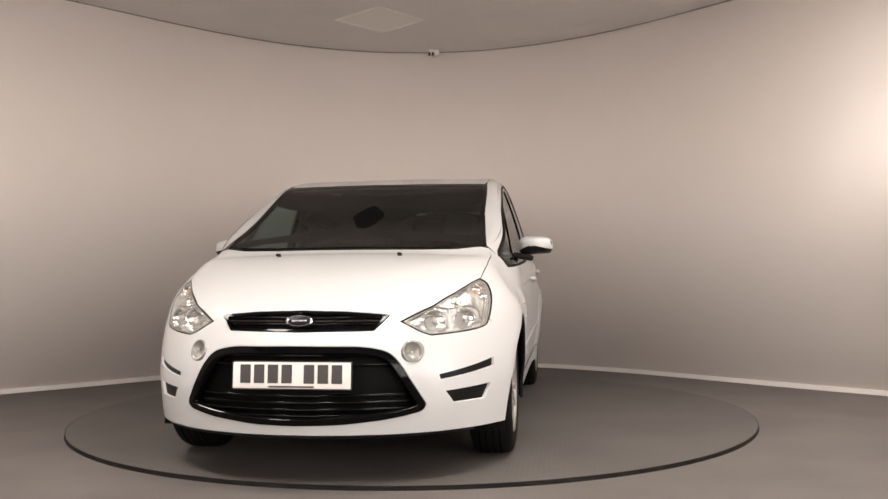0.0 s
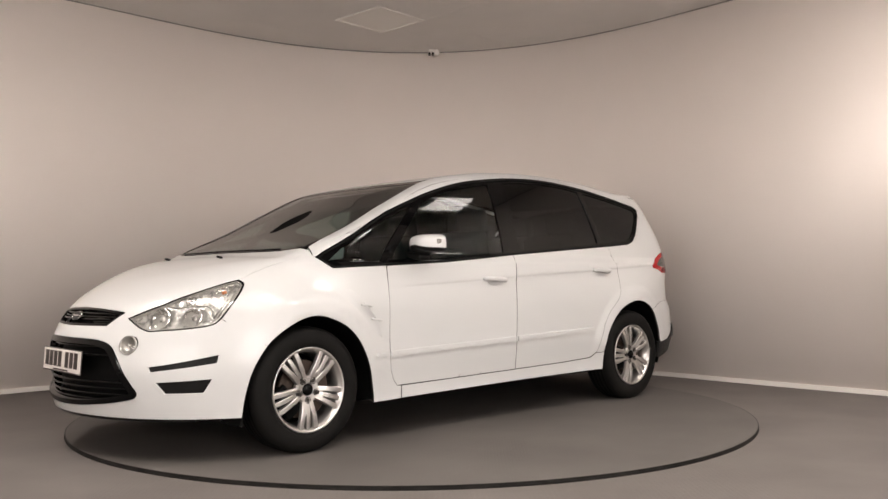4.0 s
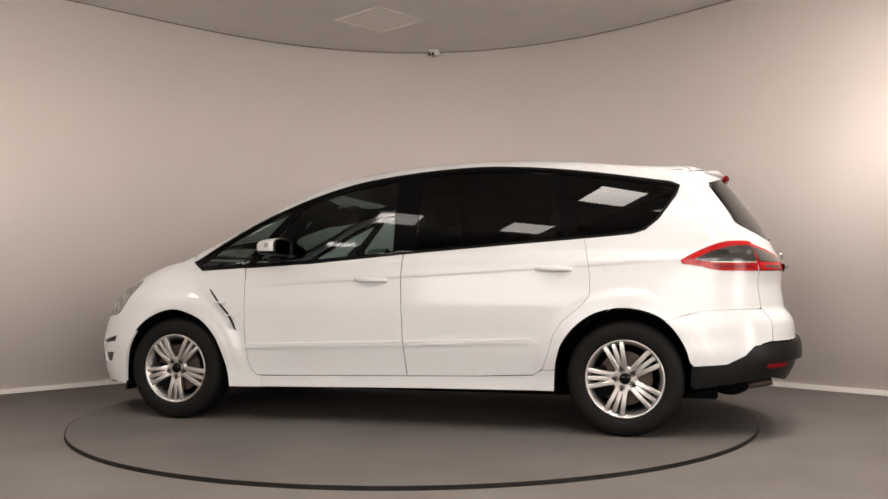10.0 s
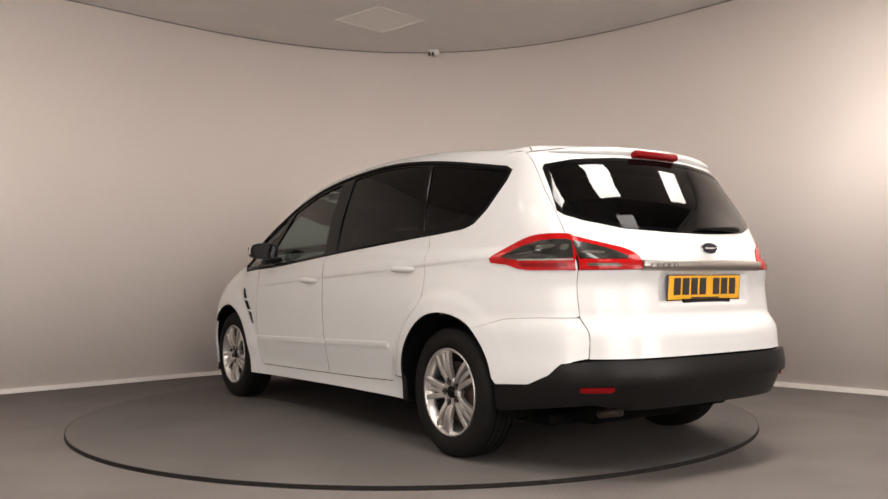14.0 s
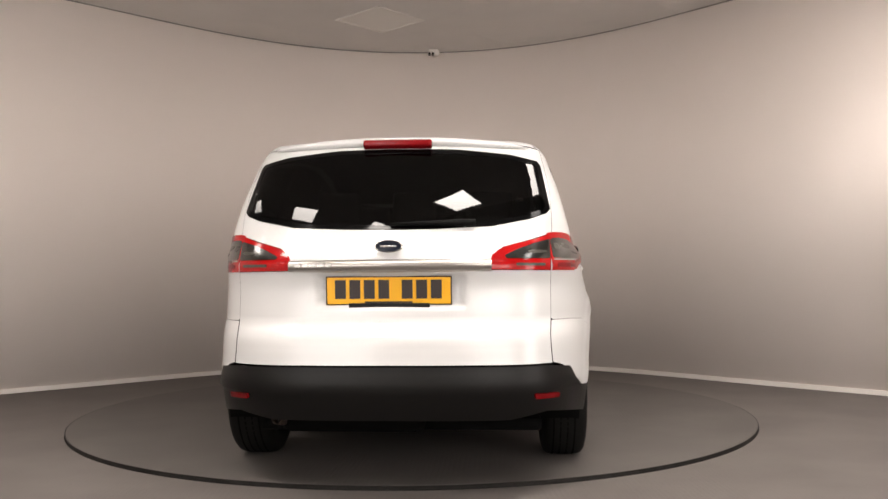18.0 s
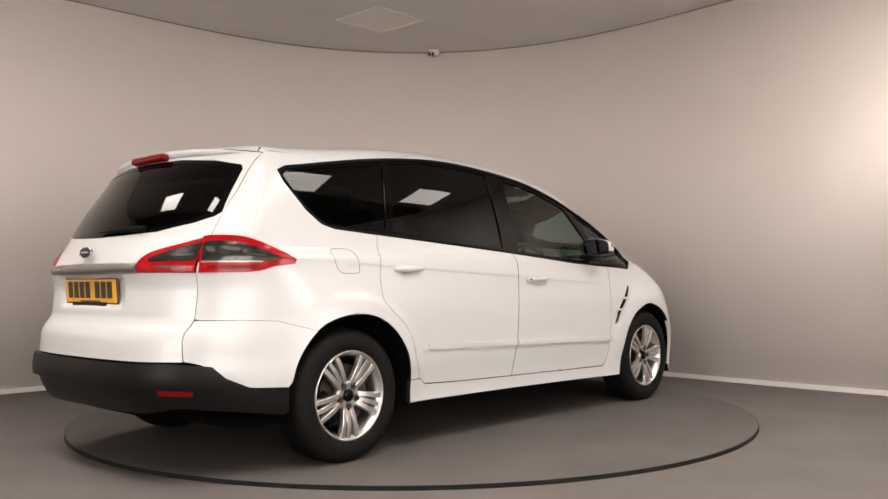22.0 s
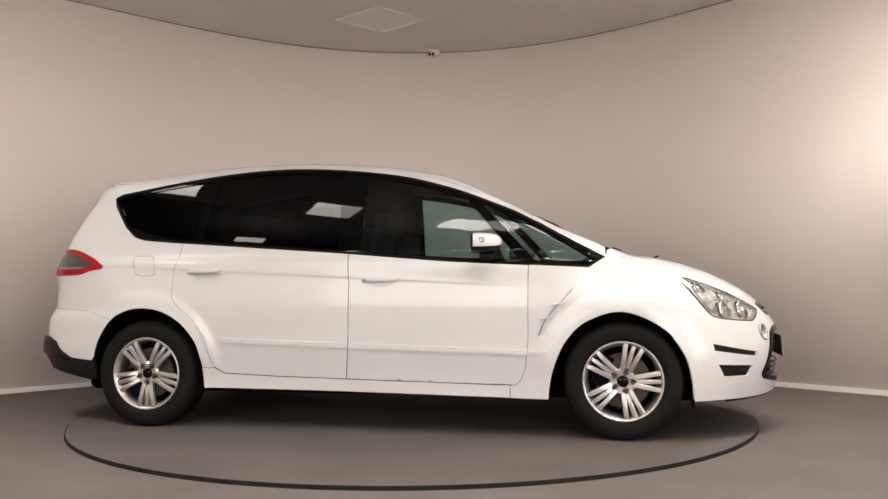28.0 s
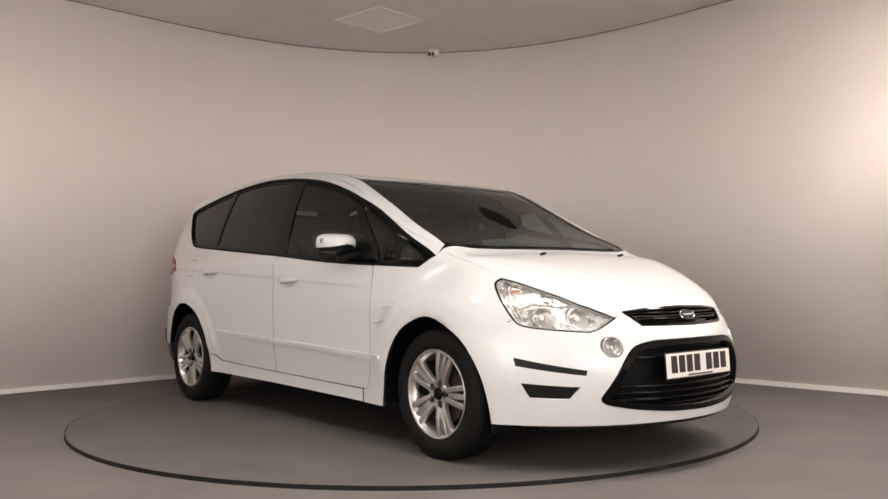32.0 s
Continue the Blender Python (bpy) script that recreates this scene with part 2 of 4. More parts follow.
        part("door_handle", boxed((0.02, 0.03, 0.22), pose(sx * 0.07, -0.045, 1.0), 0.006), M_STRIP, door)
    tagged(door, "unseen double frosted door, guessed, its panes glowing before the wall", "door", kind="structure")
    # the hall round the studio
    bm = bmesh.new()
    for size, at in (((24.3, 0.15, 5.6), (0, 6.5)), ((24.3, 0.15, 5.6), (0, -13.5)), ((0.15, 20, 5.6), (-12, -3.5)), ((0.15, 20, 5.6), (12, -3.5))):
        add_box(bm, size, pose(*at, 2.7))
    tagged(part("wall_hall", bm, M_HALL), "plain grey walls of the hall round the studio", "wall", kind="structure")
    tagged(part("ceiling_hall", boxed((24.3, 20.3, 0.1), pose(0, -3.5, ROOF + 0.05)), M_HALL), "grey sheet roof of the hall", "ceiling", kind="structure")
    f = part("floor", boxed((24, 20, 0.1), pose(0, -3.5, FLOOR - 0.05)), M_FLOOR)
    tagged(f, "dark grey studded rubber floor", "floor", kind="structure")
    # ceiling: tiles of 0.6 m on a grid turned by 45 degrees, each a little recessed between thin bars
    bm = bmesh.new()
    turn = pose(-0.32, 2.07, 0, 0, 0, 45)
    for i in range(-16, 12):
        for j in range(-16, 12):
            c = turn @ Vector((i * 0.6, j * 0.6, 0))
            if abs(c.x) > 6.5 or c.y > 4.2 or c.y < -9.2 or (i, j) == (0, 0):
                continue
            drop = random.uniform(0, 0.003)
            m = Matrix.Translation((0, 0, CEIL)) @ turn @ pose(i * 0.6, j * 0.6, 0.012 - drop)
            bmesh.ops.create_cube(bm, size=1.0, matrix=m @ Matrix.Diagonal((0.590, 0.590, 0.018, 1)))
    for k in range(-16, 13):
        for a in (0, 90):
            m = Matrix.Translation((0, 0, CEIL + 0.006)) @ turn @ pose(0, 0, 0, 0, 0, a) @ pose((k - 0.5) * 0.6, -1.5, 0)
            bmesh.ops.create_cube(bm, size=1.0, matrix=m @ Matrix.Diagonal((0.022, 20, 0.010, 1)))
    bmesh.ops.create_cube(bm, size=1.0, matrix=Matrix.Translation((0, -2.6, CEIL + 0.06)) @ Matrix.Diagonal((15, 15, 0.06, 1)))
    for at, out in EDGES:
        p = Vector(at) + Vector(out) * RIM_OUT
        bmesh.ops.bisect_plane(bm, geom=bm.verts[:] + bm.edges[:] + bm.faces[:], plane_co=(*p, 0), plane_no=(*out, 0), clear_outer=True)
    tagged(part("ceiling", bm, M_CEIL), "grey mineral-tile suspended ceiling", "ceiling", kind="structure")
    # unseen bulkhead on the ceiling's two outer edges, added to stop light leaking above
    bm = bmesh.new()
    for at, out in EDGES:
        o = Vector(out)
        side = Vector((-o.y, o.x)) if o.x > 0 else Vector((o.y, -o.x))
        p = Vector(at) + o * (RIM_OUT + 0.03) + side * 3.6
        add_box(bm, (8.4, 0.06, ROOF - CEIL), Matrix.Translation((*p, (CEIL + ROOF) / 2)) @ Matrix.Rotation(math.atan2(side.y, side.x), 4, "Z"))
    tagged(part("wall_bulkhead", bm, M_WALL), "unseen plain bulkhead added over the edge of the tiled ceiling to stop light", "wall", kind="structure")
    # trim where the wall meets the ceiling, its dark colour standing in for the shadow line
    tagged(band("trim", CEIL - 0.012, CEIL - 0.001, -0.010, 0.0, M_EDGE), "thin edge trim between wall and ceiling, coloured dark for its shadow line", "trim", kind="structure")


def ceiling_light(x, y, lit=True, z=CEIL, rod=False):
    """One 0.6 m square panel: a slim frame and a flat diffuser."""
    base = new("ceiling_light")
    base.matrix_basis = pose(x, y, z - (0.012 if lit else 0), 0, 0, 45)
    if rod:
        part("rod", boxed((0.02, 0.02, ROOF - z), pose(0, 0, (ROOF - z) / 2 + 0.006)), M_TBAR, base)
    bm = bmesh.new()
    for k in range(4):
        add_box(bm, (0.592, 0.022, 0.016), pose(0, 0, 0, 0, 0, 90 * k) @ pose(0, 0.285, 0), 0.003, 1)
    part("frame", bm, M_TBAR if lit else M_PANEL_OFF, base)
    part("diffuser", boxed((0.55, 0.55, 0.008), pose(0, 0, 0.002)), M_GLOW if lit else M_PANEL_OFF, base)
    return tagged(base, "square white LED ceiling panel, lit" if lit else "square pale ceiling panel, switched off", "ceiling light", "ceiling panels")


def roof_light(x, y, along, wide, length, bars):
    """A strip of glazing in the hall's roof, crossed by purlins."""
    base = new("roof_light")
    base.matrix_basis = pose(x, y, ROOF, 0, 0, along)
    part("glazing", boxed((length, wide, 0.02), pose(length / 2, 0, -0.02)), M_SKY, base, "pale translucent roof glazing")
    bm = bmesh.new()
    for sy in (-1, 1):
        add_box(bm, (length + 0.1, 0.05, 0.08), pose(length / 2, sy * (wide / 2 + 0.025), -0.04))
    part("frame", bm, M_TBAR, base)
    for u in bars:
        part("purlin", boxed((0.06, wide, 0.08), pose(u, 0, -0.075)), M_TRIM, base)
    return tagged(base, "translucent roof light strip with dark purlins", "roof light", "roof lights")


build_room()
ceiling_light(-0.32, 2.07, lit=False)
for x, y in PANELS:
    ceiling_light(x, y)
    # each panel's lens throws most of its light downwards
    beam = bpy.data.lights.new("panel_beam", "AREA")
    beam.shape, beam.size, beam.energy, beam.spread = "SQUARE", 0.54, BEAM, radians(105)
    beam.color = (1.0, 0.915, 0.845)
    new("panel_beam", beam).matrix_basis = pose(x, y, CEIL - 0.024, 0, 0, 45)
for x, y, z in ((3.0, -7.2, 4.77), (-5.6, -5.6, 4.4)):
    ceiling_light(x, y, True, z, True)
roof_light(0.72, -6.2, -59.5, 0.85, 3.1, (1.2,))
roof_light(4.65, -3.35, -46, 0.95, 2.9, (1.45, 1.75))


def security_camera():
    base = new("security_camera")
    base.matrix_basis = pose(0.19, 3.13, CEIL)
    part("bracket", lathe([(-0.024, 0.0), (-0.024, 0.030), (-0.006, 0.040), (0.0, 0.040), (0.0, 0.0)], 20, "Z"), M_SKIRT, base)
    bm = lathe([(-0.07, 0.0), (-0.07, 0.030), (-0.05, 0.036), (0.05, 0.036), (0.06, 0.028), (0.06, 0.0)], 20, "Y")
    bm.transform(pose(0.03, -0.01, -0.034, 10, 0, 16))
    part("housing", bm, M_SKIRT, base, smooth=False)
    for dx in (-0.018, 0.018):
        bm = lathe([(0, 0.0), (0, 0.013), (0.05, 0.015), (0.05, 0.0)], 14, "Y")
        bm.transform(pose(dx - 0.012, -0.10, -0.062))
        part("lens", bm, M_GLOSS, base)
    tagged(base, "small white twin-lens camera at the wall's top edge", "security camera")


security_camera()


def build_turntable():
    base = new("turntable")
    part("top_plate", lathe([(-0.016, 0.0), (-0.016, RING - 0.002), (-0.001, RING - 0.002), (0.0, RING - 0.004), (0.0, 0.0)], 180, "Z"), M_DISC, base)
    part("rim", lathe([(-0.022, RING - 0.010), (-0.022, RING + 0.004), (-0.012, RING + 0.002), (-0.010, RING + 0.004), (-0.001, RING + 0.003), (-0.001, RING - 0.001), (-0.015, RING - 0.001), (-0.016, RING - 0.010)], 180, "Z", True), M_RIM, base,
         "black rubber edging strip", smooth=False)
    return tagged(base, "large round turntable covered in dark grey rubber", "turntable")


TABLE = build_turntable()


# ---- the car's skin: one smooth surface, F = 0, from which every panel is cut ----
def spline(xs, ys):
    xs, ys = np.array(xs, float), np.array(ys, float)
    h = np.diff(xs)
    d = np.diff(ys) / h
    m = np.concatenate([[d[0]], (d[:-1] * h[1:] + d[1:] * h[:-1]) / (h[1:] + h[:-1]), [d[-1]]])

    def f(x):
        x = np.asarray(x, float)
        i = np.clip(np.searchsorted(xs, x) - 1, 0, len(xs) - 2)
        xc = np.clip(x, xs[0], xs[-1])
        t = (xc - xs[i]) / h[i]
        v = (2 * t**3 - 3 * t**2 + 1) * ys[i] + (t**3 - 2 * t**2 + t) * h[i] * m[i] + (3 * t**2 - 2 * t**3) * ys[i + 1] + (t**3 - t**2) * h[i] * m[i + 1]
        return v + (x - xc) * np.where(x < xs[0], m[0], m[-1])
    return f


def ease(a, b, z):
    t = np.clip((z - a) / (b - a), 0, 1)
    return t * t * (3 - 2 * t)


# x to the car's right, y ahead, z up from the turntable
WHEEL_Y, HUB_Z = 1.425, 0.320
half_mid = spline([-2.3, -1.9, -1.5, -1.1, 0, 1.0, 1.45, 1.75, 2.1], [.80, .860, .909, .912, .908, .903, .902, .906, .806])
half_belt = spline([-2.2, -1.9, -1.6, -1.0, 0, .7, 1.1, 1.4, 1.75, 2.1], [.793, .833, .857, .887, .898, .876, .862, .787, .760, .703])
half_low = spline([-2.3, -1.8, -1.4, -1.0, 0, 1.0, 1.4, 1.8, 2.1], [.82, .876, .90, .885, .88, .890, .903, .898, .803])
nose_line = spline([.18, .3, .5, .577, .71, .8, .9, 1.05], [-.05, -.015, 0, -.02, -.078, -.14, -.27, -.5])
tail_line = spline([.2, .32, .45, .55, .60, .64, .67, .70, .72, .75, .85, .95, 1.05, 1.2, 1.4, 1.52, 1.62],
                   [-2.26, -2.363, -2.410, -2.396, -2.392, -2.386, -2.370, -2.346, -2.337, -2.334, -2.324, -2.335, -2.293, -2.22, -2.078, -1.993, -1.965])
roof_line = spline([-2.2, -2.0, -1.6, -1.0, -.4, .1, .5, .8, 1.1, 1.35, 1.5, 1.6, 1.8, 2.0, 2.15, 2.3, 2.45],
                   [1.530, 1.545, 1.550, 1.606, 1.612, 1.569, 1.484, 1.343, 1.190, 1.087, 1.030, 1.018, .970, .894, .817, .733, .63])


def shoulder(y):
    return .893 - .053 * y


def skin_side(y, z):
    m, b, l = half_mid(y), half_belt(y), half_low(y)
    w = l + (m - l) * ease(.2, .75, z) + (b - m) * ease(.72, 1.02, z)
    up = np.maximum(z - 1.0, 0)
    w = w - .028 * ease(.985, 1.05, z) - .165 * up - .25 * up**2 - .35 * np.maximum(z - 1.45, 0)**2
    # pressed shoulder line through the door handles
    zc = shoulder(y)
    w = w + .005 * ease(-.010, .010, z - zc) * (1 - ease(.012, .10, z - zc)) * ease(-1.85, -1.3, y) * (1 - ease(.6, 1.0, y))
    # the doors tuck in under the rub strips
    w = w - .018 * (1 - ease(.28, .50, z)) * ease(-1.15, -.85, y) * (1 - ease(.78, .98, y))
    # lips round the wheel arches
    for yc in (-WHEEL_Y, WHEEL_Y):
        r = np.hypot(y - yc, z - HUB_Z)
        w = w + .006 * np.exp(-((r - .40) / .03)**2) + .015 * (1 - ease(.455, .525, r)) * ease(.30, .45, z)
    return w


def skin_nose(x, z):
    return 2.37 - .55 * x**2 - .3 * x**6 + nose_line(z)


def skin_tail(x, z):
    k = ease(.95, 1.12, z)
    dip = .026 * (1 - ease(.285, .33, x)) * ease(.765, .79, z) * (1 - ease(.895, .918, z))     # recess for the plate
    return tail_line(z) + (.15 + .15 * k) * x**2 + (1.05 - .70 * k) * x**6 + dip


def skin_top(x, y):
    b = ease(1.3, 1.6, y)
    return roof_line(y + .05 * x**2 * ease(-.2, .7, y)) - (.016 + .025 * b) * x**2


def smax(a, b, k):
    h = np.maximum(k - np.abs(a - b), 0) / k
    return np.maximum(a, b) + h * h * k * .25


def skin(p):
    x, y, z = np.abs(p[:, 0]), p[:, 1], p[:, 2]
    v = smax(x - skin_side(y, z), (z - skin_top(x, y)) * .9, .07)
    v = smax(v, (y - skin_nose(x, z)) * .85, .10)
    return smax(v, (skin_tail(x, z) - y) * .85, .10)


def skin_normal(p):
    e, g = 1e-3, []
    for k in range(3):
        d = np.zeros(3)
        d[k] = e
        g.append(skin(p + d) - skin(p - d))
    g = np.stack(g, 1)
    return g / np.maximum(np.linalg.norm(g, axis=1), 1e-9)[:, None]


AXES = {"side": (0, 0.0, 1.3, (1, 2)), "nose": (1, 1.0, 2.7, (0, 2)), "tail": (1, -1.0, -2.8, (0, 2)), "top": (2, 0.6, 1.9, (0, 1))}


def lift(view, flat, off=0.0):
    """Points of a flat drawing, seen from that side, on the skin (or off it by so much)."""
    k, inner, outer, (a, b) = AXES[view]
    flat = np.asarray(flat, float)
    p = np.zeros((len(flat), 3))
    p[:, a], p[:, b] = flat[:, 0], flat[:, 1]
    lo, hi = np.full(len(p), inner), np.full(len(p), outer)
    for _ in range(34):
        c = (lo + hi) / 2
        p[:, k] = c
        inside = skin(p) < off
        lo, hi = np.where(inside, c, lo), np.where(inside, hi, c)
    p[:, k] = (lo + hi) / 2
    return p


def inside_poly(q, poly):
    x, y = q[:, 0], q[:, 1]
    c = np.zeros(len(q), bool)
    n = len(poly)
    for i in range(n):
        (x0, y0), (x1, y1) = poly[i], poly[i - 1]
        if y0 != y1:
            c ^= ((y0 > y) != (y1 > y)) & (x < (x1 - x0) * (y - y0) / (y1 - y0) + x0)
    return c


def dense(poly, step):
    out = []
    for (x0, y0), (x1, y1) in zip(poly, poly[1:] + poly[:1]):
        n = max(1, int(math.ceil(math.hypot(x1 - x0, y1 - y0) / step)))
        out += [(x0 + (x1 - x0) * i / n, y0 + (y1 - y0) * i / n) for i in range(n)]
    return out


def area(poly):
    return sum(a[0] * b[1] - b[0] * a[1] for a, b in zip(poly, poly[1:] + poly[:1])) / 2


def shrunk(poly, d):
    """The outline moved inwards by d."""
    if not d:
        return list(poly)
    s, n, out = (1 if area(poly) > 0 else -1), len(poly), []
    for i in range(n):
        p, a, b = Vector(poly[i]), Vector(poly[i - 1]), Vector(poly[(i + 1) % n])
        u, v = (p - a).normalized(), (b - p).normalized()
        m = Vector((-(u.y + v.y), u.x + v.x)) * s
        if m.length < 1e-6:
            m = Vector((-u.y, u.x)) * s
        m.normalize()
        c = max(0.35, m.dot(Vector((-u.y, u.x)) * s))
        out.append(tuple(p + m * d / c))
    return out


def rounded(poly, r, seg=4):
    """The outline with its corners rounded off."""
    out, n = [], len(poly)
    for i in range(n):
        p, a, b = Vector(poly[i]), Vector(poly[i - 1]), Vector(poly[(i + 1) % n])
        u, v = a - p, b - p
        if u.length < 1e-6 or v.length < 1e-6:
            continue
        k = min(r, u.length * .45, v.length * .45)
        s, e = p + u.normalized() * k, p + v.normalized() * k
        for j in range(seg + 1):
            t = j / seg
            out.append(tuple(s * (1 - t)**2 + p * 2 * t * (1 - t) + e * t**2))
    return out


def flow(points, n=4):
    """A soft curve through the points of an open line."""
    out, k = [], len(points)
    for i in range(k - 1):
        a, b, c, d = (Vector(points[max(0, min(k - 1, i + j))]) for j in (-1, 0, 1, 2))
        for t in (j / n for j in range(n)):
            out.append(tuple(((b * 2) + (c - a) * t + (a * 2 - b * 5 + c * 4 - d) * t * t + (b * 3 - a - c * 3 + d) * t**3) * .5))
    return out + [tuple(points[-1])]


def mirrored(half):
    """A whole outline from its half with x >= 0, given from the top middle round to the bottom middle."""
    return list(half) + [(-x, y) for x, y in reversed(half) if abs(x) > 1e-6]


class Skin:
    """Collects cut pieces of the skin into one mesh, with the skin's own normals and a turned-in edge."""

    def __init__(self):
        self.v, self.f, self.n, self.rim = [], [], [], []

    def cut(self, view, poly, sign=1, off=0.0, step=.035, holes=(), inset=.0021, edge=.012, back=False, bare=None, crease=False):
        poly = dense(shrunk(poly, inset), step)
        rings = [poly] + [dense(shrunk(h, -inset), step) for h in holes]
        q = np.array(poly)
        x0, y0 = q.min(0)
        x1, y1 = q.max(0)
        gx, gy = np.meshgrid(np.arange(x0 + step / 2, x1, step), np.arange(y0 + step / 2, y1, step * .87))
        gx = gx + (np.arange(gx.shape[0]) % 2)[:, None] * step / 2
        g = np.stack([gx.ravel(), gy.ravel()], 1)
        keep = inside_poly(g, poly)
        for h in rings[1:]:
            keep &= ~inside_poly(g, h)
        border = np.concatenate([np.array(r) for r in rings])
        g = g[keep]
        if len(g):
            near = np.min(np.hypot(g[:, None, 0] - border[None, :, 0], g[:, None, 1] - border[None, :, 1]), axis=1)
            g = g[near > step * .45]
        if crease:
            ys = np.arange(x0, x1, .02)
            c = np.concatenate([np.stack([ys, shoulder(ys) + d], 1) for d in (-.010, 0, .010)])
            c = c[inside_poly(c, poly)]
            near = np.min(np.hypot(c[:, None, 0] - border[None, :, 0], c[:, None, 1] - border[None, :, 1]), axis=1)
            c = c[near > .008]
            g = np.concatenate([g[np.abs(g[:, 1] - shoulder(g[:, 0])) > .017], c])
        pts, edges, k = [], [], 0
        for r in rings:
            pts += [Vector(p) for p in r]
            edges += [(k + i, k + (i + 1) % len(r)) for i in range(len(r))]
            k += len(r)
        pts += [Vector(p) for p in g]
        out = delaunay_2d_cdt(pts, edges, [], 0, 1e-6)
        flat = np.array([tuple(p) for p in out[0]])
        tri = np.array([t for t in out[2] if len(t) == 3])
        mid = flat[tri].mean(1)
        ok = inside_poly(mid, poly)
        for h in rings[1:]:
            ok &= ~inside_poly(mid, h)
        tri = tri[ok]
        p = lift(view, flat, off)
        n = skin_normal(p)
        if sign < 0:
            p, n = p * np.array([-1, 1, 1]), n * np.array([-1, 1, 1])
        if back:
            n = -n
        fn = np.cross(p[tri[:, 1]] - p[tri[:, 0]], p[tri[:, 2]] - p[tri[:, 0]])
        flip = (fn * n[tri].sum(1)).sum(1) < 0
        tri[flip] = tri[flip][:, ::-1]
        k = len(self.v)
        self.v += p.tolist()
        self.n += n.tolist()
        self.f += (tri + k).tolist()
        if edge:
            seen = {}
            for t in tri:
                for a, b in ((t[0], t[1]), (t[1], t[2]), (t[2], t[0])):
                    if (b, a) in seen:
                        del seen[(b, a)]
                    else:
                        seen[(a, b)] = 1
            skip = bare(flat) if bare else np.zeros(len(flat), bool)
            for a, b in seen:
                if skip[a] and skip[b]:
                    continue
                pa, pb = p[a], p[b]
                qa, qb = pa - n[a] * edge, pb - n[b] * edge
                w = np.cross(pb - pa, n[a])
                w = w / max(np.linalg.norm(w), 1e-9)
                k = len(self.v)
                self.v += [pa.tolist(), pb.tolist(), qb.tolist(), qa.tolist()]
                self.n += [(w * .8 + n[a] * .6).tolist(), (w * .8 + n[b] * .6).tolist(), w.tolist(), w.tolist()]
                self.rim.append(len(self.f))
                self.f.append([k + 1, k, k + 3, k + 2])
        return self

    def done(self, name, material, parent=None, label="", seal=True):
        me = bpy.data.meshes.new(name)
        me.from_pydata(self.v, [], self.f)
        me.polygons.foreach_set("use_smooth", [True] * len(me.polygons))
        me.normals_split_custom_set_from_vertices([Vector(n).normalized() for n in self.n])
        me.materials.append(material)
        # seal colours the turned-in edges of white panels dark, as painted gap shade
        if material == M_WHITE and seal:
            me.materials.append(M_GAPSHADE)
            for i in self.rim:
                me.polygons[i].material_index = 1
        ob = new(name, me)
        ob.parent = parent
        return tagged(ob, label)


# ---- outlines of the car's panels (side drawings in y, z; nose and tail in x, z; top in x, y) ----
def turn_line(ys):
    """Where the flank turns over into the top: (x, y, z) for each y."""
    out = []
    for y in ys:
        xs = np.linspace(.50, .84, 69)
        p = lift("top", [(x, y) for x in xs])
        n = skin_normal(p)
        k = int(np.argmax(n[:, 2] < .72))
        out.append(p[k])
    pts = np.array(out)
    pts[1:-1] = pts[:-2] * .25 + pts[1:-1] * .5 + pts[2:] * .25
    return pts


def roof_edge(y):
    return .625 + .025 * np.clip((y + .2) / .6, 0, 1)


def open_line(points, step=.025):
    """The points of an open line, with more between them."""
    out = []
    for (x0, y0), (x1, y1) in zip(points, points[1:]):
        n = max(1, int(math.ceil(math.hypot(x1 - x0, y1 - y0) / step)))
        out += [(x0 + (x1 - x0) * i / n, y0 + (y1 - y0) * i / n) for i in range(n)]
    return out + [tuple(points[-1])]


def near_line(points, tol=.0015):
    """Tells which points of a drawing lie on that line."""
    a = np.array(points[:-1])
    d = np.array(points[1:]) - a
    dd = np.maximum((d * d).sum(1), 1e-12)

    def f(q):
        t = np.clip(((q[:, None] - a[None]) * d[None]).sum(2) / dd, 0, 1)
        return np.linalg.norm(a[None] + d[None] * t[:, :, None] - q[:, None], axis=2).min(1) < tol
    return f


def lifted(view, flat, pick, off=0.0):
    p = lift(view, open_line(flat), off)
    return [tuple(v) for v in p[:, list(pick)].tolist()]


SCREEN_SIDE = [(.728, 1.352), (.705, 1.165), (.688, 1.0), (.674, .86), (.664, .62), (.652, .465)]
SCREEN_TOP = [(.635, .445), (.40, .455), (.2, .462), (0, .465)]
COWL = [(0, 1.440), (.2, 1.437), (.4, 1.428), (.58, 1.405), (.728, 1.352)]
DLO = [(1.333, 1.007), (1.095, 1.136), (.863, 1.261), (.628, 1.359), (.472, 1.416), (.276, 1.473), (.108, 1.508), (-.154, 1.543), (-.384, 1.561),
       (-.6, 1.567), (-.815, 1.558), (-1.075, 1.533), (-1.358, 1.493), (-1.689, 1.438), (-1.735, 1.418), (-1.716, 1.364), (-1.619, 1.228),
       (-1.543, 1.165), (-1.472, 1.141), (-1.191, 1.118), (-.611, 1.077), (-.135, 1.040), (.144, 1.018), (.468, .991), (.791, .975), (1.249, .952)]
ARCH_F = [(1.022, .222), (1.030, .30), (1.055, .403), (1.111, .529), (1.202, .632), (1.327, .691), (1.431, .705), (1.551, .669), (1.673, .589), (1.76, .462), (1.794, .334), (1.805, .225)]
ARCH_R = [(-1.031, .245), (-1.034, .361), (-1.066, .496), (-1.146, .61), (-1.26, .69), (-1.394, .723), (-1.532, .709), (-1.646, .654), (-1.737, .539), (-1.777, .425), (-1.782, .29)]
DOOR_F = [(.915, .963), (.915, .851), (.914, .552), (.896, .388), (.870, .325), (.839, .295)]
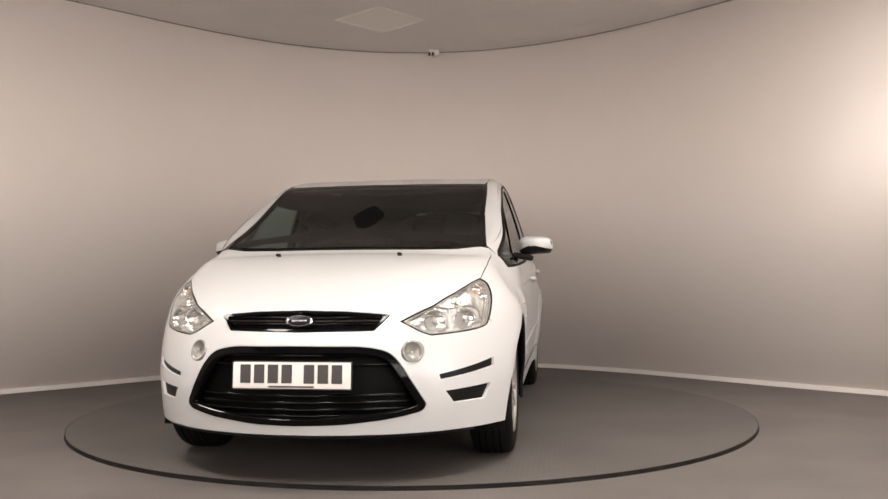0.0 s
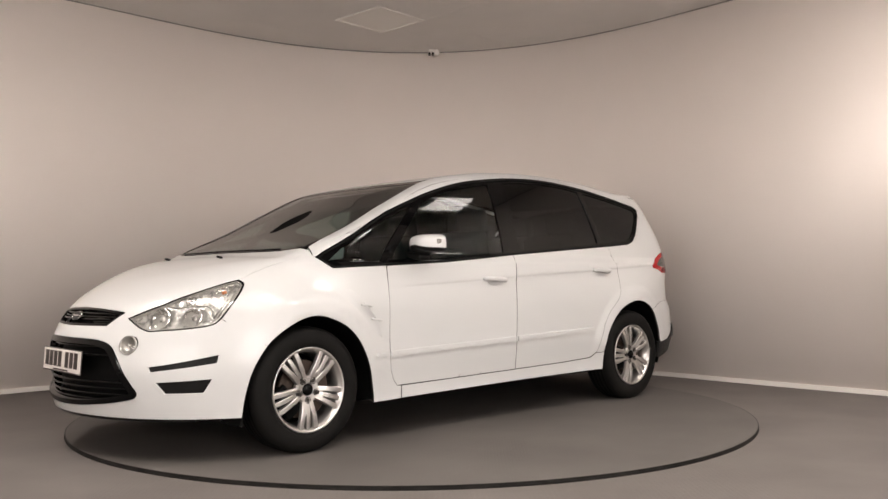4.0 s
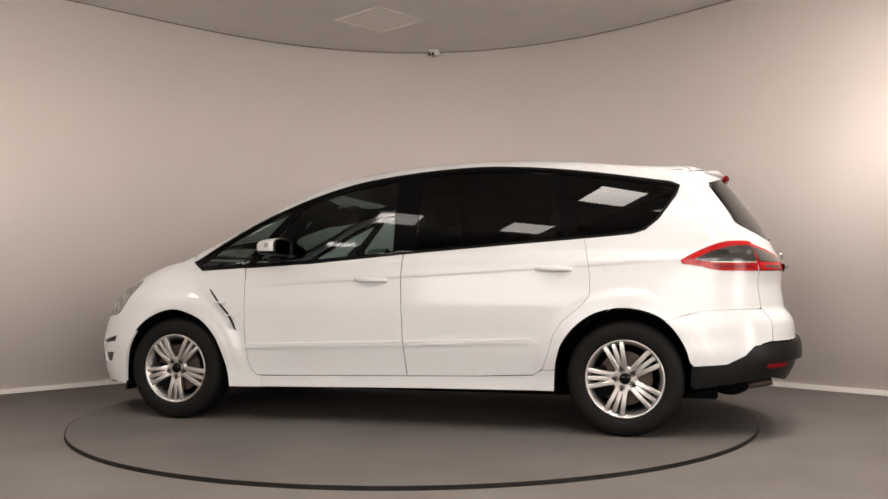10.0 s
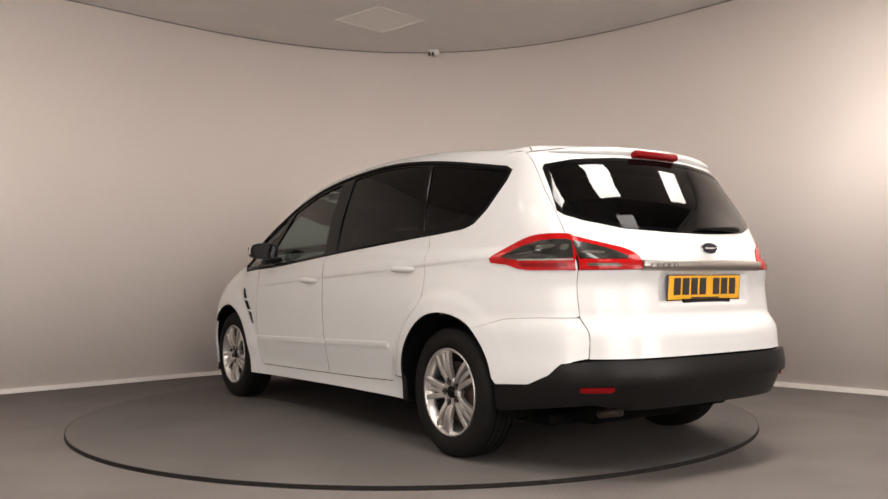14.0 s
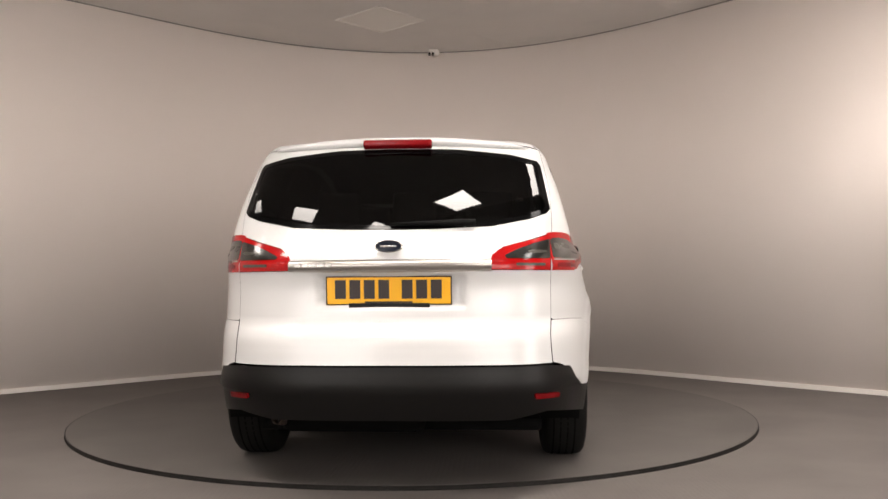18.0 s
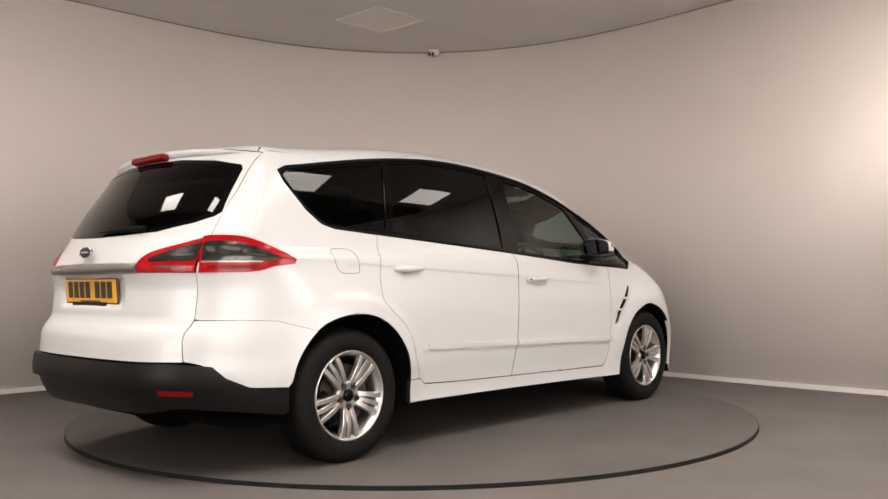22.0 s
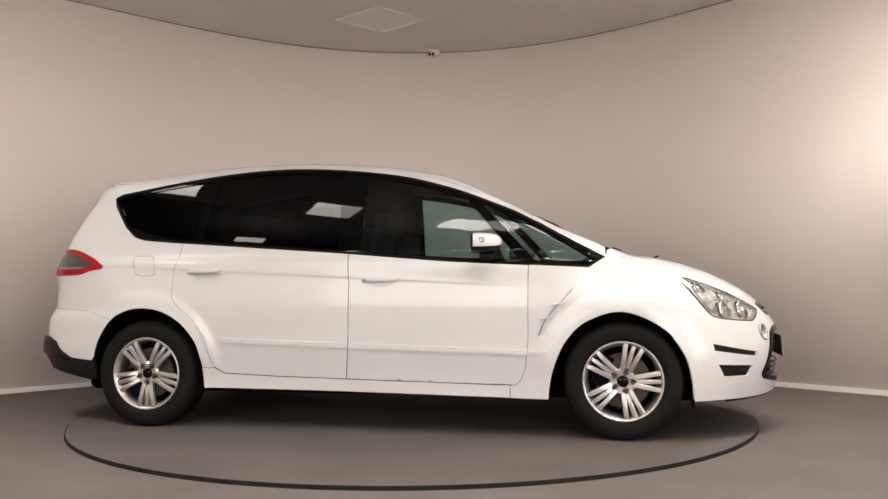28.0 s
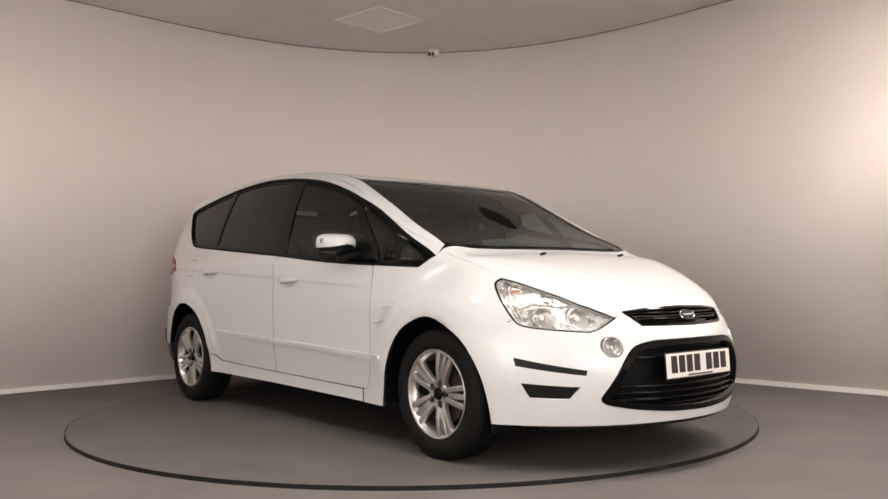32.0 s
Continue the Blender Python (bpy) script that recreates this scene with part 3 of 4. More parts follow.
DOOR_MID = [(-.132, 1.040), (-.122, .865), (-.130, .527), (-.150, .312)]
DOOR_R = [(-1.205, 1.118), (-1.232, .973), (-1.243, .882), (-1.239, .79), (-1.194, .734), (-1.09, .651), (-1.032, .564), (-.999, .452), (-.965, .371), (-.908, .335), (-.602, .322)]
HEAD_OUT = flow([(.735, .892), (.772, .866), (.797, .797), (.789, .702), (.764, .668), (.673, .651)], 4)
HEAD = [(.43, .705), (.558, .772), (.650, .835), (.703, .874)] + HEAD_OUT + [(.559, .642), (.517, .657)]
GRILLE_UP = mirrored([(0, .757), (.2, .752), (.385, .736), (.325, .668), (0, .664)])
GRILLE_LOW = rounded(mirrored([(0, .608), (.30, .604), (.398, .580), (.450, .52), (.50, .43), (.548, .345), (.525, .316), (.41, .292), (.2, .271), (0, .266)]), .05, 3)
FOG = [(.488 + .047 * math.cos(a * math.pi / 10), .577 + .047 * math.sin(a * math.pi / 10)) for a in range(20)]
SLOT = [(2.165, .474), (1.906, .531), (1.915, .492), (2.160, .450)]
INTAKE = [(2.143, .400), (1.935, .416), (1.968, .348), (2.106, .344)]
SEAM = .56           # where the bumper's face turns into its flank
GATE = [(.655, 1.500), (.662, 1.466), (.690, 1.30), (.695, 1.153), (.682, .917), (.680, .72), (.674, .654), (.682, .535)]
GATE_TOP = [(0, 1.532), (.3, 1.529), (.52, 1.516), (.640, 1.500)]
REAR_GLASS = mirrored([(0, 1.482), (.27, 1.479), (.512, 1.458), (.64, 1.432), (.655, 1.41), (.69, 1.20), (.672, 1.178), (.60, 1.150), (.43, 1.114), (.2, 1.102), (0, 1.098)])
TAIL_OUT = [(-1.733, .986), (-1.82, 1.036), (-1.96, 1.088), (-2.076, 1.096), (-2.118, 1.090), (-2.150, 1.0), (-2.158, .922), (-1.960, .924), (-1.90, .932), (-1.845, .950), (-1.745, .962)]
TAIL_IN = [(.684, 1.086), (.598, 1.058), (.477, 1.024), (.432, .990), (.424, .964), (.424, .926), (.684, .924)]

CAR = new("car")
tagged(CAR, "white seven-seat family car with dark tinted rear windows", "car")


def build_shell():
    """An added dark shell a little under the skin, seen only through the gaps, as their shade."""
    s = Skin()
    for sg in (1, -1):
        s.cut("side", [(2.0, .25), (2.05, .60), (1.95, .68), (1.70, .86), (1.30, .95), (.9, .93), (-.1, 1.0), (-1.2, 1.08), (-1.75, 1.12), (-2.05, 1.08), (-2.05, .30), (-1.80, .30)]
              + ARCH_R[::-1] + ARCH_F[:-1] + [(1.82, .25)], sg, -.022, .07, edge=0, inset=.004)
        s.cut("side", [(1.30, 1.05), (1.10, 1.165), (.863, 1.285), (.628, 1.383), (.30, 1.490), (-.154, 1.560), (-.6, 1.582), (-1.075, 1.555), (-1.70, 1.452), (-1.76, 1.425), (-1.74, 1.36),
                       (-1.60, 1.17), (-1.9, 1.12), (-1.98, 1.15), (-1.86, 1.44), (-1.7, 1.49), (-1.075, 1.575), (-.6, 1.60), (-.154, 1.583), (.30, 1.512), (.66, 1.40), (1.0, 1.25), (1.26, 1.09)], sg, -.02, .06, edge=0, inset=0)
    s.cut("nose", mirrored([(0, .755), (.38, .735), (.42, .69), (.51, .64), (.6, .625), (.6, .25), (0, .25)]), 1, -.03, .08, [shrunk(GRILLE_LOW, -.02)], edge=0)
    s.cut("tail", mirrored([(0, 1.075), (.66, 1.12), (.70, .34), (0, .34)]), 1, -.03, .08, edge=0)
    s.done("inner_shell", M_DARK, CAR, "dark sheet added behind the panel gaps for their shade")


def build_front():
    bonnet = [(0, 2.236), (.2, 2.222), (.385, 2.186), (.432, 2.188), (.560, 2.067), (.650, 1.929), (.703, 1.822), (.739, 1.745), (.754, 1.60), (.760, 1.42), (.742, 1.350),
              (.728, 1.358), (.58, 1.411), (.4, 1.434), (.2, 1.443), (0, 1.446)]
    b = Skin().cut("top", mirrored(bonnet), inset=.001, edge=.02).done("bonnet", M_WHITE, CAR, "", False)
    for sx in (1, -1):
        bm = boxed((.022, .03, .012), pose(sx * .317, 1.635, 1.016, 15), .004)
        part("washer_jet", bm, M_BLACK, b, "small black washer jet")
    # bumper: the face, and a flank on each side
    top = [(0, .662), (.325, .666), (.390, .734), (.43, .703), (.517, .655), (.559, .640)]
    face = mirrored(top + [(SEAM, .640), (SEAM, .40), (SEAM, .222), (.3, .225), (0, .227)])
    s = Skin().cut("nose", face, holes=[GRILLE_LOW, FOG, [(-x, z) for x, z in FOG]], inset=0, edge=.02, step=.03, bare=lambda q: np.abs(np.abs(q[:, 0]) - SEAM) < .001)
    line = [(float(p[1]), float(p[2])) for p in lift("nose", open_line([(SEAM, .222), (SEAM, .40), (SEAM, .640)], .03))]
    lamp = lifted("nose", [(x, z - .002) for x, z in HEAD_OUT[:11:-1]], (1, 2))
    flank = line + lamp + [(1.80, .6408), (1.695, .5655)] + flow(ARCH_F)[33:-1] + [(1.805, .222)]
    for sg in (1, -1):
        s.cut("side", flank, sg, holes=[SLOT, INTAKE], inset=0, edge=.02, step=.032, bare=lambda q: near_line(line)(q) | near_line([lamp[-1], (1.80, .6408), (1.695, .5655)], .003)(q))
    bump = s.done("front_bumper", M_WHITE, CAR, "", False)
    for sg in (1, -1):
        Skin().cut("side", shrunk(SLOT, -.004), sg, -.014, .03, edge=0).done("air_slot", M_BLACK, bump, "narrow black air slot")
        Skin().cut("side", shrunk(INTAKE, -.004), sg, -.018, .03, edge=0).done("side_intake", M_BLACK, bump, "black trapezoid side intake")
        new_lamp(bump, sg)
    # lower lip under the bumper
    bm = tube([(x, float(lift("nose", [(abs(x), .23)])[0][1]) - .03, .218) for x in np.linspace(-.72, .72, 25)], .012, 8)
    part("lip", bm, M_BLACK, bump, "black lip under the bumper", smooth=True)
    # grilles
    g = Skin().cut("nose", GRILLE_UP, off=-.035, edge=0, step=.04).done("upper_grille", M_GLOSS, CAR, "gloss black upper grille")
    Skin().cut("nose", GRILLE_UP, off=.002, holes=[rounded(shrunk(GRILLE_UP, .013), .015)], edge=.03, step=.02).done("grille_surround", M_GLOSS, g)
    for z, w in ((.695, .335), (.722, .36)):
        bar_on_nose(g, z, w, .007, -.010, M_GLOSS, "grille_bar")
    bar_on_nose(g, .7085, .35, .003, -.010, M_NUT, "chrome_bar")
    g2 = Skin().cut("nose", shrunk(GRILLE_LOW, -.01), off=-.06, edge=0, step=.05).done("lower_grille", M_SEAL, CAR, "large black lower grille")
    Skin().cut("nose", GRILLE_LOW, off=.006, holes=[rounded(shrunk(GRILLE_LOW, .030), .02)], edge=.05, step=.02).done("grille_surround", M_GLOSS, g2)
    for z, w in ((.565, .385), (.525, .41), (.395, .47), (.365, .48), (.335, .48), (.308, .42)):
        bar_on_nose(g2, z, w, .0075, -.022, M_GLOSS, "grille_bar")
    # plate
    plate("front_plate", CAR, pose(.012, 2.351, .483, 86, 0, 180), M_PLATE)
    badge(g, (0, float(lift("nose", [(0, .708)])[0][1]) + .004, .710), .060, .026, 62, 180)


def bar_on_nose(parent, z, w, r, off, material, name):
    xs = np.linspace(-w, w, 25)
    pts = lift("nose", [(abs(x), z) for x in xs], off)
    bm = tube([(x, p[1], z) for x, p in zip(xs, pts)], r, 6)
    part(name, bm, material, parent, smooth=True)


def new_lamp(bump, sg):
    """Round fog lamp: chrome ring, bowl, clear lens."""
    c = lift("nose", [(.488, .577)])[0]
    n = skin_normal(np.array([c]))[0]
    m = look(Vector((sg * c[0], c[1], c[2])), Vector((sg * (c[0] - n[0]), c[1] - n[1], c[2] - n[2])))
    bowl = lathe([(-.03, .0), (-.028, .02), (-.012, .040), (-.002, .046), (.003, .047), (.003, .042), (-.010, .036)], 28, "Z")
    bowl.transform(m)
    ob = part("fog_lamp", bowl, M_LAMPGREY, bump, "round clear fog lamp", smooth=True)
    lens = lathe([(.008, 0), (.007, .015), (.004, .03), (-.001, .043)], 28, "Z")
    lens.transform(m)
    part("lens", lens, M_LENS, ob, smooth=True)
    bulb = lathe([(-.02, .0), (-.004, .008), (-.001, .0)], 12, "Z")
    bulb.transform(m)
    part("bulb", bulb, M_CHROME, ob, smooth=True)
    ring = lathe([(.001, .0405), (.006, .043), (.005, .0475), (-.004, .049)], 32, "Z")
    ring.transform(m)
    part("bezel", ring, M_LAMPGREY, ob, smooth=True)
    return ob


def plate(name, parent, m, material):
    """A registration plate; its characters are plain dark bars."""
    ob = part(name, boxed((.52, .112, .006), m, .004), material, parent, "yellow registration plate" if material == M_YELLOW else "white registration plate")
    part("border", boxed((.53, .122, .004), m @ pose(0, 0, -.002), .004), M_INK, ob)
    for x in (-.203, -.142, -.081, -.020, .078, .139, .200):
        part("bar", boxed((.046, .079, .003), m @ pose(x, .006, .0035)), M_INK, ob)
    part("small_bar", boxed((.20, .007, .002), m @ pose(0, -.048, .0035)), M_INK, ob)
    return ob


def badge(parent, at, a, b, tilt, turn):
    m = pose(*at, tilt, 0, turn)
    rim = lathe([(-.004, 0), (-.004, 1.0), (.004, 1.0), (.006, .93), (.003, .86), (.003, 0)], 32, "Z")
    rim.transform(m @ Matrix.Diagonal((a, b, 1, 1)))
    ob = part("badge", rim, M_CHROME, parent, "oval chrome-rimmed badge", smooth=False)
    face = lathe([(.0032, .86), (.0045, .5), (.005, 0)], 32, "Z")
    face.transform(m @ Matrix.Diagonal((a, b, 1, 1)))
    part("badge_face", face, M_BADGE, ob, "dark blue oval")
    part("emblem", boxed((a * 1.1, b * .28, .002), m @ pose(0, 0, .005), .0008), M_CHROME, ob)
    return ob


def disc(x, z, r, n=24):
    return [(x + r * math.cos(2 * math.pi * a / n), z + r * math.sin(2 * math.pi * a / n)) for a in range(n)]


def build_headlight(sg):
    bowls = ((.570, .703, .050, .024, "dipped_beam"), (.690, .708, .046, .022, "main_beam"), (.725, .832, .030, .018, "indicator_bowl"), (.645, .785, .024, .014, "side_lamp"))
    base = Skin().cut("nose", HEAD, sg, -.020, .022, [disc(x, z, r * .93) for x, z, r, d, nm in bowls], inset=.001, edge=0).done("headlight", M_LAMPBASE, CAR, "large clear headlight cluster")
    Skin().cut("nose", shrunk(HEAD, -.001), sg, .0005, .03, holes=[shrunk(HEAD, .0035)], inset=0, edge=.003).done("surround", M_GLOSS, base, "thin black edge of the lamp")
    Skin().cut("nose", shrunk(HEAD, .002), sg, -.004, .03, holes=[shrunk(HEAD, .009)], inset=0, edge=.022).done("lamp_wall", M_LAMPGREY, base)
    Skin().cut("nose", shrunk(HEAD, .004), sg, -.034, .03, inset=0, edge=0).done("lamp_back", M_LAMPGREY, base)
    for x, z, r, dpt, nm in bowls:
        c = lift("nose", [(x, z)], -.016)[0]
        n = skin_normal(np.array([c]))[0] * .5 + np.array([.05, .5, 0])
        m = look(Vector((sg * c[0], c[1], c[2])), Vector((sg * (c[0] - n[0]), c[1] - n[1], c[2] - n[2])))
        bm = lathe([(-dpt, 0), (-dpt * .95, r * .4), (-dpt * .6, r * .8), (-.004, r), (.002, r * 1.03), (-.008, r * 1.10)], 28, "Z")
        bm.transform(m)
        bowl = part(nm, bm, M_LAMPBACK, base, smooth=True)
        ring = lathe([(.0025, r * 1.00), (.0035, r * 1.03), (-.006, r * 1.07)], 28, "Z")
        ring.transform(m)
        part("bezel", ring, M_LAMPGREY, bowl, smooth=True)
        bm = lathe([(-dpt, 0), (-dpt, r * .30), (-dpt * .45, r * .34), (-dpt * .25, r * .2), (-dpt * .2, 0)], 16, "Z")
        bm.transform(m)
        part("bulb", bm, M_AMBER if nm == "indicator_bowl" else M_LAMPBASE, bowl, smooth=True)
    # ribs between the bowls, and ridges down the outer end
    ribs = [flow([(.50, .735), (.56, .762), (.62, .755), (.67, .765), (.72, .762), (.748, .735)], 4), [(.60, .80), (.66, .815), (.70, .86)]]
    ribs += [[(.772 - .010 * k, .850 - .012 * k), (.786 - .010 * k, .79), (.778 - .010 * k, .705)] for k in range(3)]
    for rib in ribs:
        p = lift("nose", rib, -.016)
        part("rib", tube([(sg * a[0], a[1], a[2]) for a in p], .0035, 6), M_LAMPGREY, base, smooth=True)
    Skin().cut("nose", HEAD, sg, -.001, .025, edge=0).done("lens", M_LENS, base, "clear polycarbonate cover")


def build_side(sg):
    # wing
    edge_top = lifted("top", [(.738, 1.348), (.7615, 1.42), (.7555, 1.60), (.7405, 1.742)], (1, 2))
    lamp = lifted("nose", [(x + .0015, z) for x, z in HEAD_OUT[:13]], (1, 2))
    wing = edge_top[::-1] + [(1.338, 1.010), (1.249, .950), (.918, .966)] + DOOR_F[1:] + [(.808, .292), (.808, .222)] \
        + flow(ARCH_F)[:33] + [(1.695, .566), (1.80, .6415)] + lamp[::-1]
    w = Skin().cut("side", wing, sg, inset=.0006, edge=.016, bare=near_line([(1.695, .566), (1.80, .6415), lamp[-1]], .004)).done("front_wing", M_WHITE, CAR)
    # white strip added behind the seam to lighten its dark gap
    end = Vector(lamp[-1])
    seam = [(1.706, .574), (1.80, .6415), tuple(Vector((1.80, .6415)).lerp(end, .8))]
    Skin().cut("side", [(y - .006, z + .008) for y, z in seam] + [(y + .006, z - .008) for y, z in reversed(seam)], sg, -.0016, .02, inset=0, edge=0).done("seam_backing", M_WHITE, w)
    line = flow([(1.165, .835), (1.088, .747), (1.019, .668), (.975, .575)], 5)
    fore = [(y + .11 - .05 * i / 15, z + .02) for i, (y, z) in enumerate(line)]
    bm = bmesh.new()
    rows, deep = [], []
    for i, ((y0, z0), (y1, z1)) in enumerate(zip(line, fore)):
        h = .022 * math.sin(math.pi * (i + .6) / (len(line) + .2))**.6
        q = lift("side", [(y0 + (y1 - y0) * k / 4, z0 + (z1 - z0) * k / 4) for k in range(5)])
        rows.append([bm.verts.new((sg * (c[0] + h * (1 - k / 4)**1.5 + .0005), c[1], c[2])) for k, c in enumerate(q)])
        deep.append((q[0], h))
    for r0, r1 in zip(rows, rows[1:]):
        for k in range(4):
            bm.faces.new((r0[k], r0[k + 1], r1[k + 1], r1[k]))
    bmesh.ops.recalc_face_normals(bm, faces=bm.faces)
    part("vent_lip", bm, M_WHITE, w, smooth=True)
    bm = bmesh.new()
    rows = [[bm.verts.new((sg * (c[0] + h - .001), c[1] + .001, c[2])), bm.verts.new((sg * (c[0] + .0008), c[1] - .008, c[2] - .003)), bm.verts.new((sg * (c[0] - .004), c[1] - .008, c[2] - .003))] for c, h in deep]
    for r0, r1 in zip(rows, rows[1:]):
        for k in range(2):
            bm.faces.new((r0[k], r0[k + 1], r1[k + 1], r1[k]))
    part("vent_opening", bm, M_BLACK, w, "black rear-facing wing vent")
    for i in (5, 10):
        c, h = deep[i]
        part("vent_fin", boxed((.030, .075, .011), pose(sg * (c[0] + .007), c[1] - .004, c[2] + .003, 8, 0, 0), .005, 3), M_WHITE, w)
    # doors
    fd = [(.915, .966)] + DOOR_F[1:] + [(.45, .300), (-.150, .312)] + DOOR_MID[::-1][1:] + [(.144, 1.016), (.468, .989), (.791, .972)]
    rd = DOOR_MID[:-1] + [(-.150, .312), (-.602, .322)] + DOOR_R[::-1][1:] + [(-.611, 1.075)]
    front = Skin().cut("side", fd, sg, step=.02, crease=True).done("front_door", M_WHITE, CAR)
    back = Skin().cut("side", rd, sg, step=.02, crease=True).done("rear_door", M_WHITE, CAR)
    for door, y0, z in ((front, .068, .886), (back, -1.032, .944)):
        x = float(lift("side", [(y0, z)])[0][0])
        pts, tp = [], []
        for i in range(13):
            t = i / 12 * 2 - 1
            pts.append((sg * (x + .022 - .030 * t**4), y0 + t * .105, z + .004 * t))
            tp.append(1.0 - .35 * abs(t)**3)
        bm = tube(pts, .0165, 12, tp)
        h = part("door_handle", bm, M_WHITE, door, "body-coloured bar handle", smooth=True)
        bm = lathe([(-.012, 0), (-.010, .02), (-.002, .036), (.001, .038), (.001, .034), (-.007, .018)], 24, "X")
        bm.transform(pose(sg * x, y0, z - .006) @ Matrix.Diagonal((sg, 1.9, .85, 1)))
        part("handle_recess", bm, M_WHITE, door, smooth=True)
        if sg > 0 and door == front:
            part("lock", lathe([(0, 0), (0, .006), (.004, .005), (.004, 0)], 12, "X"), M_SEAL, h, "small dark door lock").matrix_basis = pose(x + .020, y0 - .088, z)
    for door, y0, y1 in ((front, .905, -.122), (back, -.142, -.905)):
        strip = [(y0, .489 - .03 * y0), (y1, .489 - .03 * y1), (y1, .519 - .03 * y1), (y0, .519 - .03 * y0)]
        Skin().cut("side", strip, sg, .010, .03, inset=0, edge=.012).done("rub_strip", M_WHITE, door, "body-coloured rub strip", False)
    strip = [(1.010, .470), (.922, .4615), (.922, .4915), (1.010, .487)]
    Skin().cut("side", strip, sg, .009, .03, inset=0, edge=.012).done("rub_strip", M_WHITE, w, "short end of the rub strip", False)
    # sill
    sill = [(.806, .2925), (.45, .2985), (-.150, .3105), (-.602, .3205), (-.908, .3335), (-.955, .3628), (-.966, .3668), (-1.0, .3662), (-1.038, .370), (-1.031, .248), (-.15, .240), (.806, .224)]
    Skin().cut("side", sill, sg, off=.004, inset=.0006, edge=.03).done("sill", M_WHITE, CAR)
    # rear wing with the roof rail, as one pressing round the windows
    ys = [1.335, 1.26, 1.165, 1.08, 1.0, .93, .86, .74, .62, .54] + list(np.linspace(.44, -1.77, 26))
    turn = turn_line(ys)
    rail = [(float(q[1]), float(q[2])) for q in turn]
    inner = [(float(np.interp(-y, [-c[1] for c in SCREEN_SIDE], [c[0] for c in SCREEN_SIDE])) + .003 if y > .47 else float(roof_edge(y)), y) for y in ys]
    corner = [tuple(q[:2]) for q in lift("tail", [(.642, 1.504), (.657, 1.500)]).tolist()]
    strip = inner + [(.642, -1.81)] + corner + [(float(q[0]), float(q[1])) for q in turn[::-1]]
    gate = lifted("tail", [(x + .0008, z) for x, z in GATE[:6]], (1, 2))
    bump_line = [(-2.153, .7135), (-1.994, .7115), (-1.839, .7035), (-1.713, .6695), (-1.650, .6502)]
    side = [(1.340, 1.012)] + rail + gate + bump_line + flow(ARCH_R)[8:29][::-1] + [(-1.045, .42), (-1.037, .372), (-1.0, .368), (-.967, .3690)] + DOOR_R[::-1][2:]
    side = side + [(-1.195, 1.114), (-1.472, 1.137), (-1.548, 1.160), (-1.625, 1.226), (-1.722, 1.362), (-1.741, 1.418), (-1.69, 1.443)] + [(y, z + .004) for y, z in flow(DLO[:14])[::-1][1:]]
    flap = rounded([(-1.385, 1.042), (-1.36, .918), (-1.50, .918), (-1.535, 1.042)], .04)
    q = Skin().cut("side", side, sg, holes=[flap] if sg > 0 else [], inset=0, step=.022, crease=True, bare=near_line(rail + gate[:1])).cut("top", strip, sg, inset=0, step=.03, bare=near_line([corner[1]] + [(float(q[0]), float(q[1])) for q in turn[::-1]])).done("rear_wing", M_WHITE, CAR, "white rear wing and roof rail in one pressing")
    if sg > 0:
        Skin().cut("side", flap, sg, .0, .03, inset=.0022, edge=.008).done("fuel_flap", M_WHITE, q, "rounded fuel flap")
    # windows
    frame = flow(DLO[:14]) + flow(DLO[14:20])  + DLO[20:]
    tri = rounded([(1.285, .985), (1.095, 1.105), (.863, 1.229), (.645, 1.322), (.955, .988)], .02)
    fg = rounded([(.865, .997), (.55, 1.355), (.28, 1.440), (.1, 1.476), (-.055, 1.497), (-.060, 1.054), (.144, 1.038), (.468, 1.013), (.78, .998)], .015)
    rg = rounded([(-.205, 1.518), (-.38, 1.535), (-.6, 1.542), (-.815, 1.534), (-1.005, 1.513), (-1.085, 1.140), (-.9, 1.122), (-.6, 1.100), (-.205, 1.069)], .015)
    qg = rounded([(-1.050, 1.508), (-1.36, 1.468), (-1.67, 1.417), (-1.705, 1.400), (-1.692, 1.36), (-1.600, 1.236), (-1.53, 1.184), (-1.46, 1.165), (-1.135, 1.142)], .02)
    Skin().cut("side", frame, sg, -.004, .03, [tri, fg, rg, qg], inset=0, edge=.014).done("window_surround", M_PILLAR, q, "black window surround and pillars")
    Skin().cut("side", shrunk(frame, .001), sg, .003, .03, [shrunk(frame, .011)], inset=0, edge=.008).done("window_seal", M_SEAL, q, "black rubber seal")
    Skin().cut("side", shrunk(tri, -.006), sg, -.012, .022, edge=0).done("quarter_light", M_GLASS, q, "small clear front quarter light")
    Skin().cut("side", shrunk(fg, -.006), sg, -.012, .022, edge=0).done("window_glass", M_GLASS, front, "clear greenish door glass")
    Skin().cut("side", shrunk(rg, -.006), sg, -.012, .022, edge=0).done("window_glass", M_TINT, back, "dark privacy glass")
    Skin().cut("side", shrunk(qg, -.006), sg, -.012, .022, edge=0).done("rear_quarter_glass", M_TINT, q, "dark privacy glass")
    # door inner trim
    Skin().cut("side", [(.95, .30), (.95, .94), (-.12, 1.0), (-1.2, 1.08), (-1.75, 1.12), (-1.75, .82), (-1.2, .80), (-.98, .56), (-.95, .35)], sg, -.07, .09, edge=0, back=True).done("door_trim", M_TRIM, CAR)
    return front


